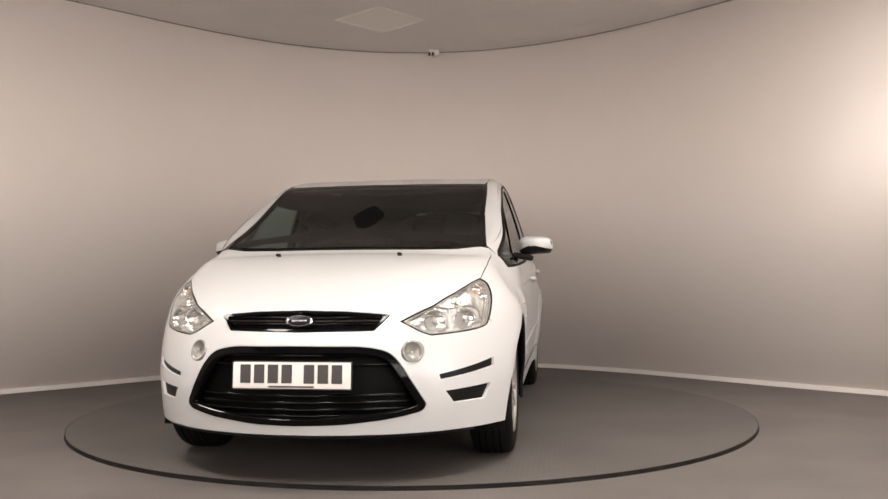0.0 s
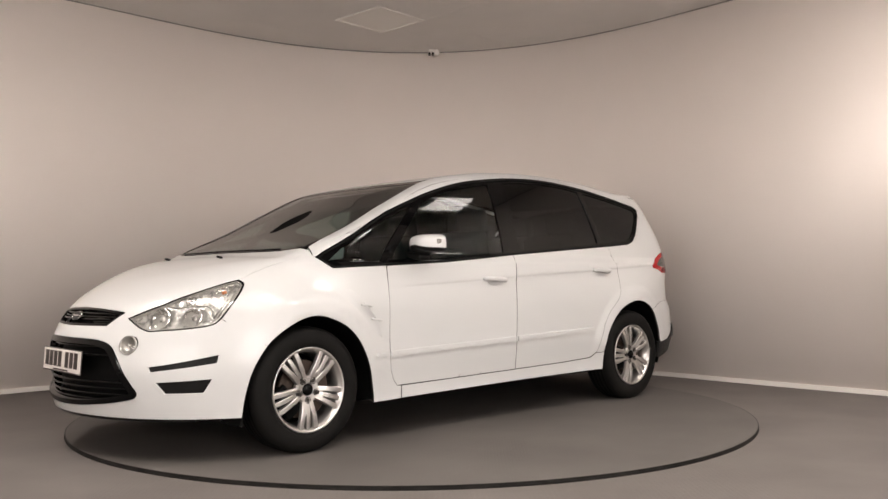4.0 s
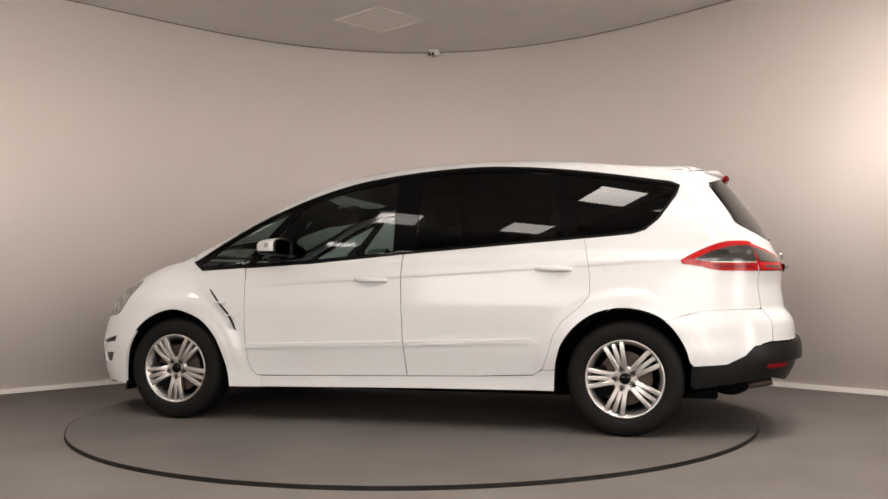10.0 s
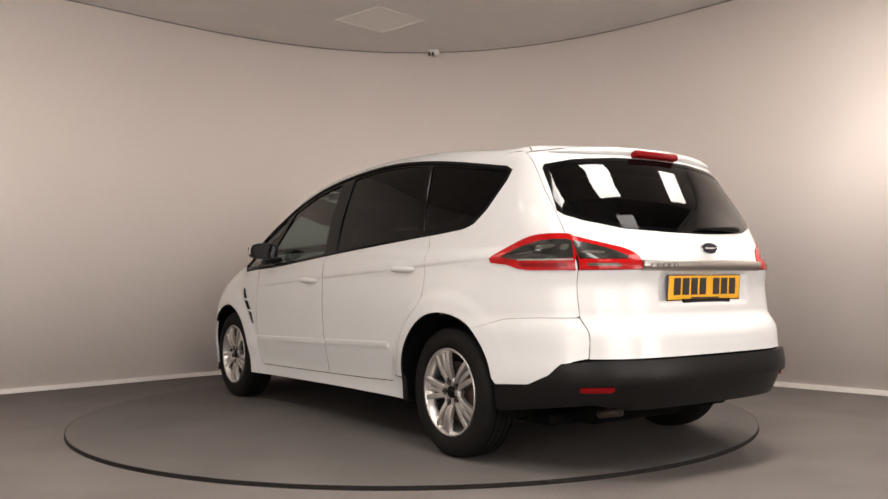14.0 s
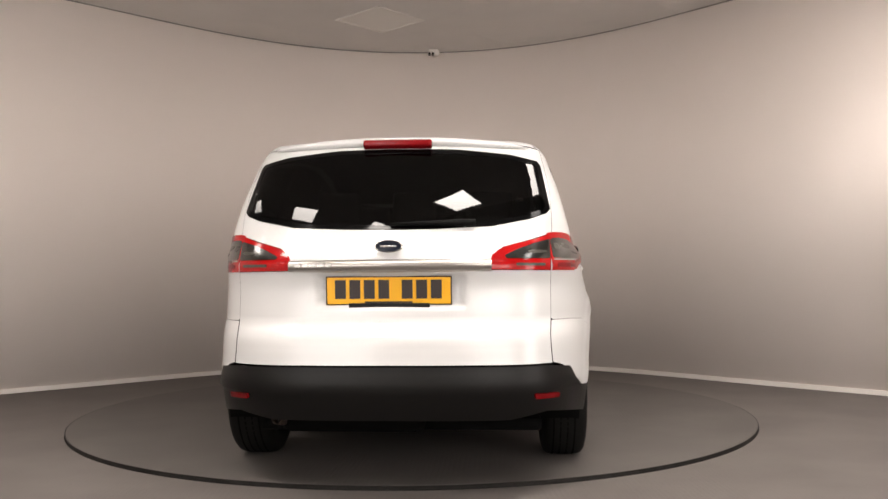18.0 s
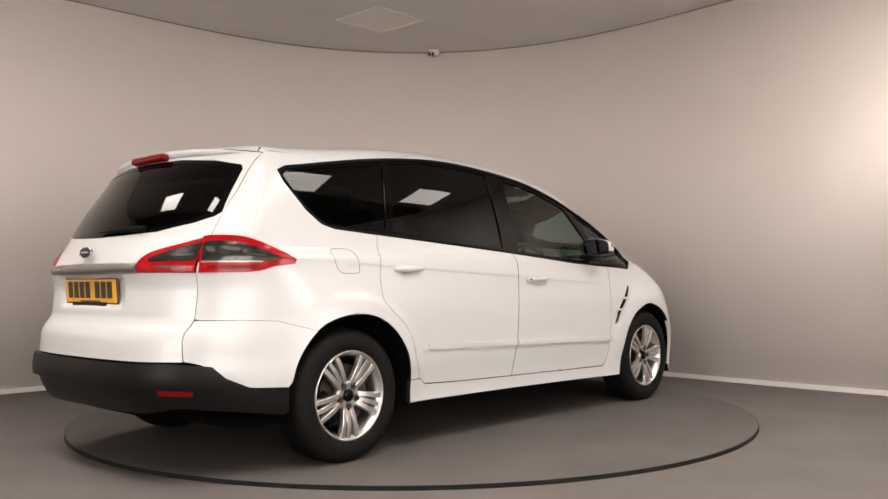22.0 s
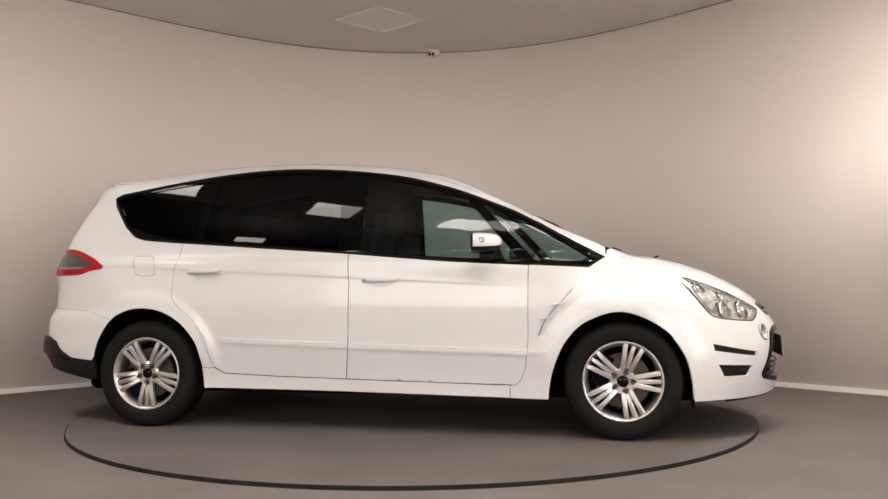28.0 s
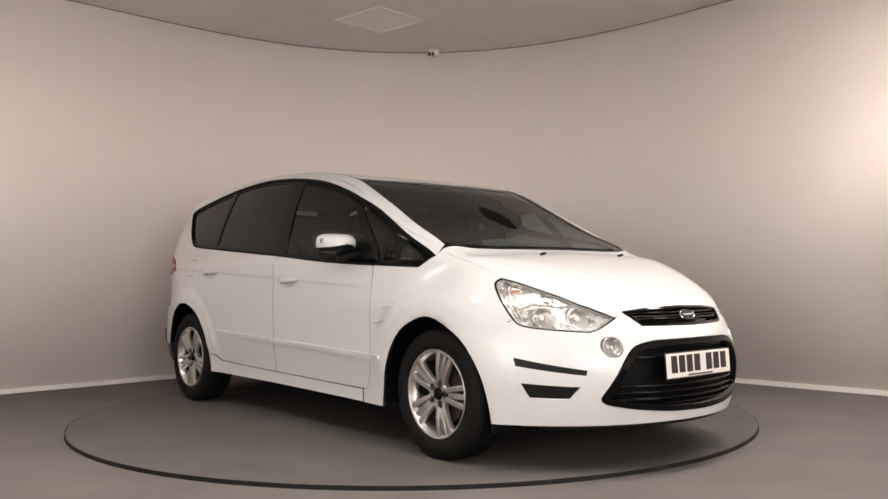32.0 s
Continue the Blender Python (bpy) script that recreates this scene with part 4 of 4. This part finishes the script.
def build_mirror(sg, door):
    """Rounded mirror housing: white cap above, black below, the glass set into a black rim."""
    turn = pose(sg * .958, .675, 1.088, 0, sg * -3, sg * 10)
    n = 36

    def section(y, k):
        out = []
        for i in range(n):
            a = 2 * math.pi * i / n
            c, q = math.cos(a), math.sin(a)
            x = math.copysign(abs(c)**.62, c) * .100 * k
            z = math.copysign(abs(q)**.72, q) * .064 * k
            z *= (1 - .22 * (x / .10 + 1) * .5 * (1 if q > 0 else .35))          # lower towards the tip
            out.append(Vector((sg * x, y, max(z, -.050 * k))))
        return out
    depth = ((-.062, .95), (-.054, 1.0), (-.02, 1.0), (.025, .96), (.060, .86), (.085, .68), (.098, .44), (.104, .14))
    rings = [section(y, k) for y, k in depth]
    cap, low = bmesh.new(), bmesh.new()
    for p, q in zip(rings, rings[1:]):
        for i in range(n):
            four = (p[i], p[(i + 1) % n], q[(i + 1) % n], q[i])
            bm = low if math.sin(2 * math.pi * (i + .5) / n) < -.42 else cap
            bm.faces.new([bm.verts.new(v) for v in four])
    cap.faces.new([cap.verts.new(v) for v in rings[-1]])
    for bm in (cap, low):
        bmesh.ops.remove_doubles(bm, verts=bm.verts, dist=1e-5)
        bmesh.ops.recalc_face_normals(bm, faces=bm.faces)
        bm.transform(turn)
    ob = part("mirror", cap, M_WHITE, door, "white door mirror cap", smooth=True)
    part("mirror_underside", low, M_BLACK, ob, "black underside of the mirror", smooth=True)
    rim = bmesh.new()
    rows = [[rim.verts.new(v) for v in section(y, k)] for y, k in ((-.050, .985), (-.066, .96), (-.070, .90), (-.066, .84), (-.052, .82))]
    for p, q in zip(rows, rows[1:]):
        for i in range(n):
            rim.faces.new((p[i], p[(i + 1) % n], q[(i + 1) % n], q[i]))
    bmesh.ops.recalc_face_normals(rim, faces=rim.faces)
    rim.transform(turn)
    part("mirror_rim", rim, M_BLACK, ob, "black rim round the mirror glass", smooth=True)
    face = bmesh.new()
    face.faces.new([face.verts.new(v) for v in section(-.056, .83)])
    face.transform(turn)
    part("mirror_face", face, M_MIRROR, ob, "mirror glass")
    part("mirror_base", boxed((.13, .085, .036), pose(sg * .885, .690, 1.022, 0, sg * 10, 0), .014, 3), M_BLACK, ob, "black mirror foot", smooth=True)
    part("repeater", boxed((.024, .056, .030), turn @ pose(sg * .088, -.022, .008, 0, 0, sg * -12), .010, 3), M_LAMPGREY, ob, "clear side repeater")


def build_top():
    r_edge = [(float(roof_edge(y)) - .002, float(y)) for y in np.linspace(.44, -1.78, 26)]
    back = lifted("tail", [(x, z + .003) for x, z in GATE_TOP[::-1]], (0, 1))
    roof = [(x, y - .006) for x, y in SCREEN_TOP[::-1]] + r_edge[1:] + [(.640, -1.81)] + back
    Skin().cut("top", mirrored(roof), inset=.001, edge=.02).done("roof", M_WHITE, CAR)
    screen = COWL[:-1] + SCREEN_SIDE + SCREEN_TOP
    hole = mirrored([(0, 1.418)] + [(x - .01, y - .022) for x, y in COWL[1:-1]] + [(x - .030, y - .012) for x, y in SCREEN_SIDE[:-1]] + [(.625, .485), (.38, .492), (.19, .498), (0, .50)])
    b = Skin().cut("top", mirrored(screen), off=-.002, holes=[hole], edge=.01).done("screen_border", M_GLOSS, CAR, "black border of the windscreen")
    Skin().cut("top", [p for p in shrunk(hole, -.004)], off=-.004, edge=0, step=.016).done("windscreen", M_SCREEN, CAR, "large raked clear windscreen")
    # wipers lie along the foot of the screen
    for x0, x1 in ((-.55, .05), (0.05, .62)):
        pts = []
        for i in range(9):
            x = x0 + (x1 - x0) * i / 8
            y = float(np.interp(abs(x), [c[0] for c in COWL], [c[1] for c in COWL])) - .012
            p = lift("top", [(abs(x), y)], .004)[0]
            pts.append((x, y, p[2]))
        part("wiper", tube(pts, .0045, 6), M_SEAL, b, "black wiper arm", smooth=True)
    # headlining and a rear-view mirror
    ins = [(x * .93, y * .96) for x, y in roof]
    Skin().cut("top", mirrored(ins), off=-.05, edge=0, back=True, step=.08).done("headlining", M_LINER, CAR)
    part("rear_view_mirror", boxed((.16, .024, .044), pose(0, .52, 1.398, 12), .009, 3), M_TRIM, CAR)


def build_rear():
    gate_half = GATE_TOP + GATE[:-1] + [(.676, .600), (.682, .533), (.35, .536), (0, .537)]
    tails = [TAIL_IN, [(-x, z) for x, z in TAIL_IN]]
    g = Skin().cut("tail", mirrored(gate_half), holes=[REAR_GLASS] + tails, inset=.0008, edge=.02, step=.02).done("tailgate", M_WHITE, CAR)
    Skin().cut("tail", REAR_GLASS, off=-.001, holes=[rounded(shrunk(REAR_GLASS, .022), .03)], edge=.006, step=.03).done("glass_border", M_GLOSS, g)
    Skin().cut("tail", shrunk(REAR_GLASS, .016), off=-.003, edge=0, step=.022).done("rear_glass", M_TINT, g, "dark privacy rear window")
    # spoiler lip over the glass with the high brake lamp
    xs = np.linspace(-.60, .60, 31)
    pts = [(x, float(lift("tail", [(abs(x), 1.515 - .05 * x * x)])[0][1]) - .012, 1.518 - .055 * x * x) for x in xs]
    part("spoiler", tube(pts, .022, 10, [.08 + .92 * (1 - abs(t)**4) for t in np.linspace(-1, 1, 31)]), M_WHITE, g, smooth=True)
    part("brake_lamp", boxed((.315, .045, .034), pose(.004, -2.010, 1.503, -18), .012, 3), M_REDDARK, g, "red high-level brake lamp", smooth=True)
    # chrome strip, plate, badge, wiper
    pts = []
    xs = np.linspace(-.428, .428, 25)
    p = lift("tail", [(abs(x), .945) for x in xs], .004)
    bm = bmesh.new()
    rows = []
    for x, q in zip(xs, p):
        h = .025 + .003 * (1 - abs(x) / .43)
        rows.append([bm.verts.new((x, q[1] + .01, .945 + h)), bm.verts.new((x, q[1] - .012, .945 + h - .004)), bm.verts.new((x, q[1] - .016, .945)), bm.verts.new((x, q[1] - .008, .945 - h + .004)), bm.verts.new((x, q[1] + .01, .945 - h))])
    for a, b in zip(rows, rows[1:]):
        for k in range(4):
            bm.faces.new((a[k], a[k + 1], b[k + 1], b[k]))
    bmesh.ops.recalc_face_normals(bm, faces=bm.faces)
    strip = part("chrome_strip", bm, M_STRIP, g, "chrome strip across the tailgate", smooth=True)
    for i in range(5):
        x = -.385 + i * .034
        part("model_bar", boxed((.022, .004, .014), pose(x, float(lift("tail", [(abs(x), .945)], .02)[0][1]) - .001, .948)), M_LAMPGREY, strip, "plain raised bar")
    plate("rear_plate", g, pose(-.003, -2.312, .842, 94, 0, 0), M_YELLOW)
    part("plate_clip", boxed((.34, .012, .02), pose(0, -2.318, .780), .003), M_BLACK, g)
    badge(g, (0, -2.338, 1.026), .062, .027, 80, 0)
    pts = [tuple(q) for q in lift('tail', [(.36, 1.128), (.30, 1.130), (.20, 1.128), (.10, 1.125), (0, 1.122)], .012).tolist()]
    part("rear_wiper", tube(pts, .010, 8, [1.6, 1.5, 1.1, .8, .5]), M_SEAL, g, "black rear wiper", smooth=True)
    # lamps
    for sg in (1, -1):
        lamp = Skin().cut("side", flow(TAIL_OUT[:5]) + TAIL_OUT[5:], sg, .006, .025, edge=.03).done("tail_lamp", M_RED, CAR, "red tail lamp with a smoked centre")
        Skin().cut("side", rounded([(-1.80, .990), (-1.90, 1.038), (-2.00, 1.064), (-2.07, 1.071), (-2.122, 1.068), (-2.150, .978), (-1.985, .972), (-1.87, .976)], .02), sg, .008, .02, edge=.002).done("smoked_lens", M_SMOKE, lamp, "smoked clear lens")
        Skin().cut("side", [(-1.90, .962), (-2.125, .960), (-2.13, .938), (-1.93, .940)], sg, .008, .02, edge=.002).done("low_strip", M_REDDARK, lamp)
        Skin().cut("side", [(-1.90, .978), (-2.145, .976), (-2.146, .970), (-1.90, .972)], sg, .009, .02, inset=0, edge=.002).done("light_guide", M_LAMPGREY, lamp, "thin pale line under the smoked lens")
        # dim slivers laid on the smoked lens as painted glints
        for y, z, a, b in ((-1.93, 1.006, .050, .004), (-2.03, 1.034, .040, .010), (-2.105, 1.030, .016, .014)):
            Skin().cut("side", [(y + p * a, z + q * b - .12 * p * a) for p, q in disc(0, 0, 1, 14)], sg, .0092, .02, inset=0, edge=.001).done("lens_glint", M_LAMPDIM, lamp, "dim silver sliver painted as a glint in the lens")
        inner = Skin().cut("tail", flow(TAIL_IN[:5]) + TAIL_IN[5:], sg, .006, .025, edge=.03).done("tail_lamp_inner", M_RED, g, "red inner tail lamp on the tailgate")
        Skin().cut("tail", rounded([(.683, 1.064), (.610, 1.044), (.535, 1.016), (.480, .988), (.490, .974), (.683, .974)], .012), sg, .008, .02, edge=.002).done("smoked_lens", M_SMOKE, inner, "smoked clear lens")
        # one more painted glint, on the inner lens
        Skin().cut("tail", [(.625 + p * .045, 1.006 + q * .007) for p, q in disc(0, 0, 1, 14)], sg, .0092, .02, inset=0, edge=.001).done("lens_glint", M_LAMPDIM, inner, "dim silver sliver painted as a glint in the lens")
        Skin().cut("tail", [(.660, .958), (.530, .958), (.530, .942), (.660, .942)], sg, .008, .02, edge=.002).done("reversing_lens", M_LAMPDIM, inner, "clear reversing lens")
    # bumper: white upper flanks, black lower part
    line = lifted("tail", [(x + .0008, z) for x, z in ((.680, .711), (.674, .654), (.676, .600), (.682, .537))], (1, 2))
    flank = line + [(-2.166, .521), (-2.077, .461), (-1.971, .411), (-1.797, .401)] + flow(ARCH_R)[29:37][::-1] + [(-1.650, .649), (-1.713, .668), (-1.839, .702), (-1.994, .710)]
    s = Skin()
    s.cut("tail", mirrored([(0, .532), (.35, .531), (.66, .528), (.66, .424), (0, .424)]), off=.021, inset=0, edge=.03)
    s.cut("tail", mirrored([(0, .430), (.66, .430), (.66, .33), (.5, .302), (0, .305)]), off=-.003, inset=0, edge=.05)
    upper = lifted("tail", [(.656, .528), (.656, .424)], (1, 2), .021)
    lower = lifted("tail", [(.656, .430), (.656, .33)], (1, 2), -.003)
    up = upper + [(-2.01, .420), (-1.971, .409), (-2.077, .459), (-2.13, .512)]
    low = lower + [(-2.02, .305), (-1.80, .275), (-1.782, .29), (-1.790, .398), (-1.971, .409), (-2.02, .432)]
    for sg in (1, -1):
        s.cut("side", up, sg, off=.0205, inset=0, edge=.03, bare=near_line(upper))
        s.cut("side", low, sg, off=-.0035, inset=0, edge=.03, bare=near_line(lower))
    k = s.done("rear_bumper", M_BLACK, CAR, "black unpainted rear bumper with white corners")
    for sg in (1, -1):
        Skin().cut("side", flank, sg, off=.002, inset=0, edge=.016).done("bumper_corner", M_WHITE, k, "white painted bumper corner")
    for sg in (1, -1):
        Skin().cut("tail", rounded([(.605, .413), (.715, .408), (.715, .382), (.605, .387)], .008), sg, .007, .02, edge=.012).done("reflector", M_REDDARK, k, "red reflector")
    part("tow_eye_cover", boxed((.05, .006, .045), pose(.52, -2.315, .475, 0, 0, 10), .006), M_BLACK, k)
    bm = lathe([(-.10, .020), (.03, .022), (.032, .019), (-.06, .016)], 20, "Y")
    bm.transform(pose(-.50, -2.20, .285, -12, 0, 0) @ Matrix.Diagonal((1, -1, 1, 1)))
    part("tail_pipe", bm, M_STEEL, CAR, "bright tail pipe", smooth=True)
    bm = lathe([(-.32, 0), (-.32, .09), (-.28, .11), (.28, .11), (.32, .09), (.32, 0)], 20, "X")
    bm.transform(pose(-.2, -2.0, .285) @ Matrix.Diagonal((1, 1.1, .75, 1)))
    part("silencer", bm, M_DARK, CAR, smooth=True)


def build_under():
    for sg in (1, -1):
        part("air_deflector", boxed((.20, .012, .06), pose(sg * .75, 1.80, .205, 8), .004), M_SEAL, CAR, "black flap ahead of the wheel")
    part("floor_pan", boxed((1.30, 3.9, .06), pose(0, .02, .225), .02), M_DARK, CAR)
    part("floor_pan", boxed((1.56, 2.0, .05), pose(0, 0, .245), .02), M_DARK, CAR)
    for sg in (1, -1):
        for yc in (WHEEL_Y, -WHEEL_Y):
            bm = bmesh.new()
            rows = []
            for i in range(25):
                a = radians(-12 + 204 * i / 24)
                y, z = yc + .405 * math.cos(a), HUB_Z - .005 + .392 * math.sin(a)
                out = float(lift("side", [(y, max(z, .26))])[0][0]) - .014
                rows.append([bm.verts.new((sg * out, y, z)), bm.verts.new((sg * (out - .03), y, z + .004)), bm.verts.new((sg * .52, y, z)), bm.verts.new((sg * .50, yc + .30 * math.cos(a), HUB_Z + .28 * math.sin(a)))])
            for p, q in zip(rows, rows[1:]):
                for k in range(3):
                    bm.faces.new((p[k], p[k + 1], q[k + 1], q[k]))
            bm.faces.new([r[3] for r in rows])
            part("wheel_arch_liner", bm, M_DARK, CAR, smooth=True)


def build_wheel():
    """A wheel with its outer face towards +x."""
    w = new("wheel")
    tyre = lathe([(.075, .212), (.098, .222), (.106, .245), (.108, .275), (.100, .302), (.088, .316), (.070, .323), (.02, .326), (-.03, .326), (-.075, .323), (-.095, .310), (-.108, .27), (-.100, .225), (-.085, .21)], 72, "X")
    part("tyre", tyre, M_TYRE, w, "black road tyre", smooth=True)
    # dark rings lying on the tread: its grooves' shade put in as colour
    for x in (.045, .012, -.022, -.055):
        part("groove_shade", lathe([(x - .004, .3268), (x - .004, .3262), (x + .004, .3262), (x + .004, .3268)], 60, "X"), M_DARK, w)
    rim = lathe([(.082, .200), (.098, .208), (.104, .216), (.099, .221), (.090, .214), (.075, .205), (.03, .195), (-.06, .190), (-.08, .205), (-.078, .200), (-.06, .184), (.03, .188), (.078, .196)], 64, "X", True)
    r = part("rim", rim, M_ALLOY, w, "silver alloy rim", smooth=True)
    for g in range(5):
        bm = bmesh.new()
        for k in (-1, 0, 1):
            rows = []
            for i in range(7):
                t = i / 6
                rad = .052 + (.203 - .052) * t
                lat = k * (.0185 + .0285 * t)
                x = .084 + .008 * math.sin(t * math.pi) + .012 * t - (.006 if k == 0 else 0)
                hw = .0128 if k else .0132 - .002 * t
                rows.append([bm.verts.new((x - .022, lat - hw * 1.2, rad)), bm.verts.new((x - .002, lat - hw, rad)), bm.verts.new((x, lat - hw * .7, rad)), bm.verts.new((x, lat + hw * .7, rad)), bm.verts.new((x - .002, lat + hw, rad)), bm.verts.new((x - .022, lat + hw * 1.2, rad))])
            for p, q in zip(rows, rows[1:]):
                for j in range(6):
                    bm.faces.new((p[j], p[(j + 1) % 6], q[(j + 1) % 6], q[j]))
        bmesh.ops.recalc_face_normals(bm, faces=bm.faces)
        bm.transform(Matrix.Rotation(radians(72 * g), 4, "X"))
        part("spoke", bm, M_ALLOY, w, smooth=False)
    part("hub", lathe([(.055, .0), (.055, .070), (.078, .072), (.086, .062), (.084, .034), (.078, .030), (.078, 0)], 40, "X"), M_ALLOY, w, smooth=False)
    part("cap", lathe([(.076, .030), (.088, .029), (.091, .024), (.092, 0)], 28, "X"), M_GLOSS, w, "dark centre cap", smooth=True)
    for g in range(5):
        a = radians(72 * g + 0)
        bm = lathe([(.070, .014), (.086, .013), (.088, .009), (.088, 0)], 6, "X")
        bm.transform(pose(0, .054 * math.sin(a), .054 * math.cos(a)))
        part("wheel_nut", bm, M_NUT, w)
        bm = lathe([(.060, .019), (.0865, .0185), (.0865, .0145), (.060, .0145)], 14, "X")
        bm.transform(pose(0, .054 * math.sin(a), .054 * math.cos(a)))
        part("nut_pocket", bm, M_DARK, w)
    part("brake_disc", lathe([(.02, 0), (.02, .15), (.045, .15), (.045, .07), (.055, .068), (.055, 0)], 40, "X"), M_STEEL, w, "rust-brown brake disc")
    part("brake_caliper", boxed((.07, .09, .17), pose(.035, -.125, .02, 0, 0, 0), .015), M_DARK, w)
    part("barrel", lathe([(-.07, .0), (-.07, .188)], 40, "X"), M_DARK, w)
    return w


def build_interior():
    dash = bmesh.new()
    add_box(dash, (1.36, .42, .22), pose(0, .98, .84, 10), .07, 4)
    add_box(dash, (1.30, .30, .10), pose(0, 1.12, .93, 14), .04, 3)
    part("dashboard", dash, M_TRIM, CAR, smooth=True)
    ring = bmesh.new()
    n1, n2 = 40, 8
    vs = [[ring.verts.new(((.185 + .016 * math.cos(b * 2 * math.pi / n2)) * math.cos(a * 2 * math.pi / n1), (.185 + .016 * math.cos(b * 2 * math.pi / n2)) * math.sin(a * 2 * math.pi / n1), .016 * math.sin(b * 2 * math.pi / n2))) for b in range(n2)] for a in range(n1)]
    for a in range(n1):
        for b in range(n2):
            ring.faces.new((vs[a][b], vs[(a + 1) % n1][b], vs[(a + 1) % n1][(b + 1) % n2], vs[a][(b + 1) % n2]))
    m = pose(.36, .70, .96, -66, 0, 0)
    ring.transform(m)
    sw = part("steering_wheel", ring, M_TRIM, CAR, "black three-spoke steering wheel", smooth=True)
    bm = boxed((.12, .11, .04), m @ pose(0, 0, -.01), .02, 3)
    add_box(bm, (.36, .035, .02), m, .008)
    add_box(bm, (.035, .18, .02), m @ pose(0, -.09, 0), .008)
    part("wheel_boss", bm, M_TRIM, sw, smooth=True)
    for sx, y in ((.37, .02), (-.37, .02), (.42, -.88), (0.0, -.88), (-.42, -.88)):
        wd = .50 if y > -.5 else .40
        seat = part("seat", boxed((wd, .50, .16), pose(sx, y + .12, .56, 6), .05, 3), M_SEAT, CAR, "dark cloth seat", smooth=True)
        part("backrest", boxed((wd, .14, .62), pose(sx, y - .19, .90, 14 * -1), .05, 3), M_SEAT, seat, smooth=True)
        part("headrest", boxed((.24, .09, .16), pose(sx, y - .285, 1.285, -10), .035, 3), M_SEAT, seat, smooth=True)


def build_car():
    build_shell()
    build_front()
    for sg in (1, -1):
        build_headlight(sg)
        door = build_side(sg)
        build_mirror(sg, door)
    build_top()
    build_rear()
    build_under()
    build_interior()
    w = build_wheel()
    w.parent = CAR
    spots = [(1, WHEEL_Y, -18), (1, -WHEEL_Y, 36), (-1, WHEEL_Y, 36), (-1, -WHEEL_Y, 18)]
    for i, (sg, y, ph) in enumerate(spots):
        m = pose(sg * .772, y, HUB_Z + .004, 0, 0, 0 if sg > 0 else 180) @ Matrix.Rotation(radians(ph), 4, "X")
        if i == 0:
            w.matrix_basis = m
        else:
            copy_thing(w, m)


build_car()


def motions():
    """The turntable turns clockwise, seen from above, at a little under ten degrees a second, and carries the car."""
    turn = [(0, 169.83), (0.5, 165.13), (1, 160.27), (1.5, 155.43), (2, 150.61), (2.5, 145.80), (3, 141.05), (3.5, 136.14), (5.5, 116.35), (6, 111.67), (6.5, 106.81), (7, 102.08), (7.5, 97.25), (8, 92.30), (8.5, 87.59), (9, 82.59), (9.5, 77.57), (10, 72.59), (10.5, 67.61), (11, 62.75), (11.5, 57.68), (12, 52.69), (12.5, 47.79), (13, 42.98), (13.5, 38.11), (14, 33.24), (14.5, 28.34), (16.5, 9.07), (17, 4.25), (17.5, -0.65), (18, -5.35), (18.5, -10.10), (19, -15.04), (19.5, -19.82), (20, -24.71), (20.5, -29.70), (21, -34.55), (21.5, -39.47), (22, -44.40), (22.5, -49.25), (23, -54.19), (23.5, -59.15), (24, -64.10), (24.5, -68.96), (25, -73.92), (25.5, -79.12), (27.5, -98.52), (28, -103.38), (28.5, -108.10), (29, -112.96), (29.5, -117.92), (30, -122.79), (30.5, -127.55), (31, -132.33), (31.5, -137.10), (32, -141.57)]
    for thing, m in ((TABLE, Matrix()), (CAR, pose(.110, -.0334, 0))):
        walk(thing, [(t, pose(0, 0, 0, 0, 0, a) @ m) for t, a in turn])


motions()
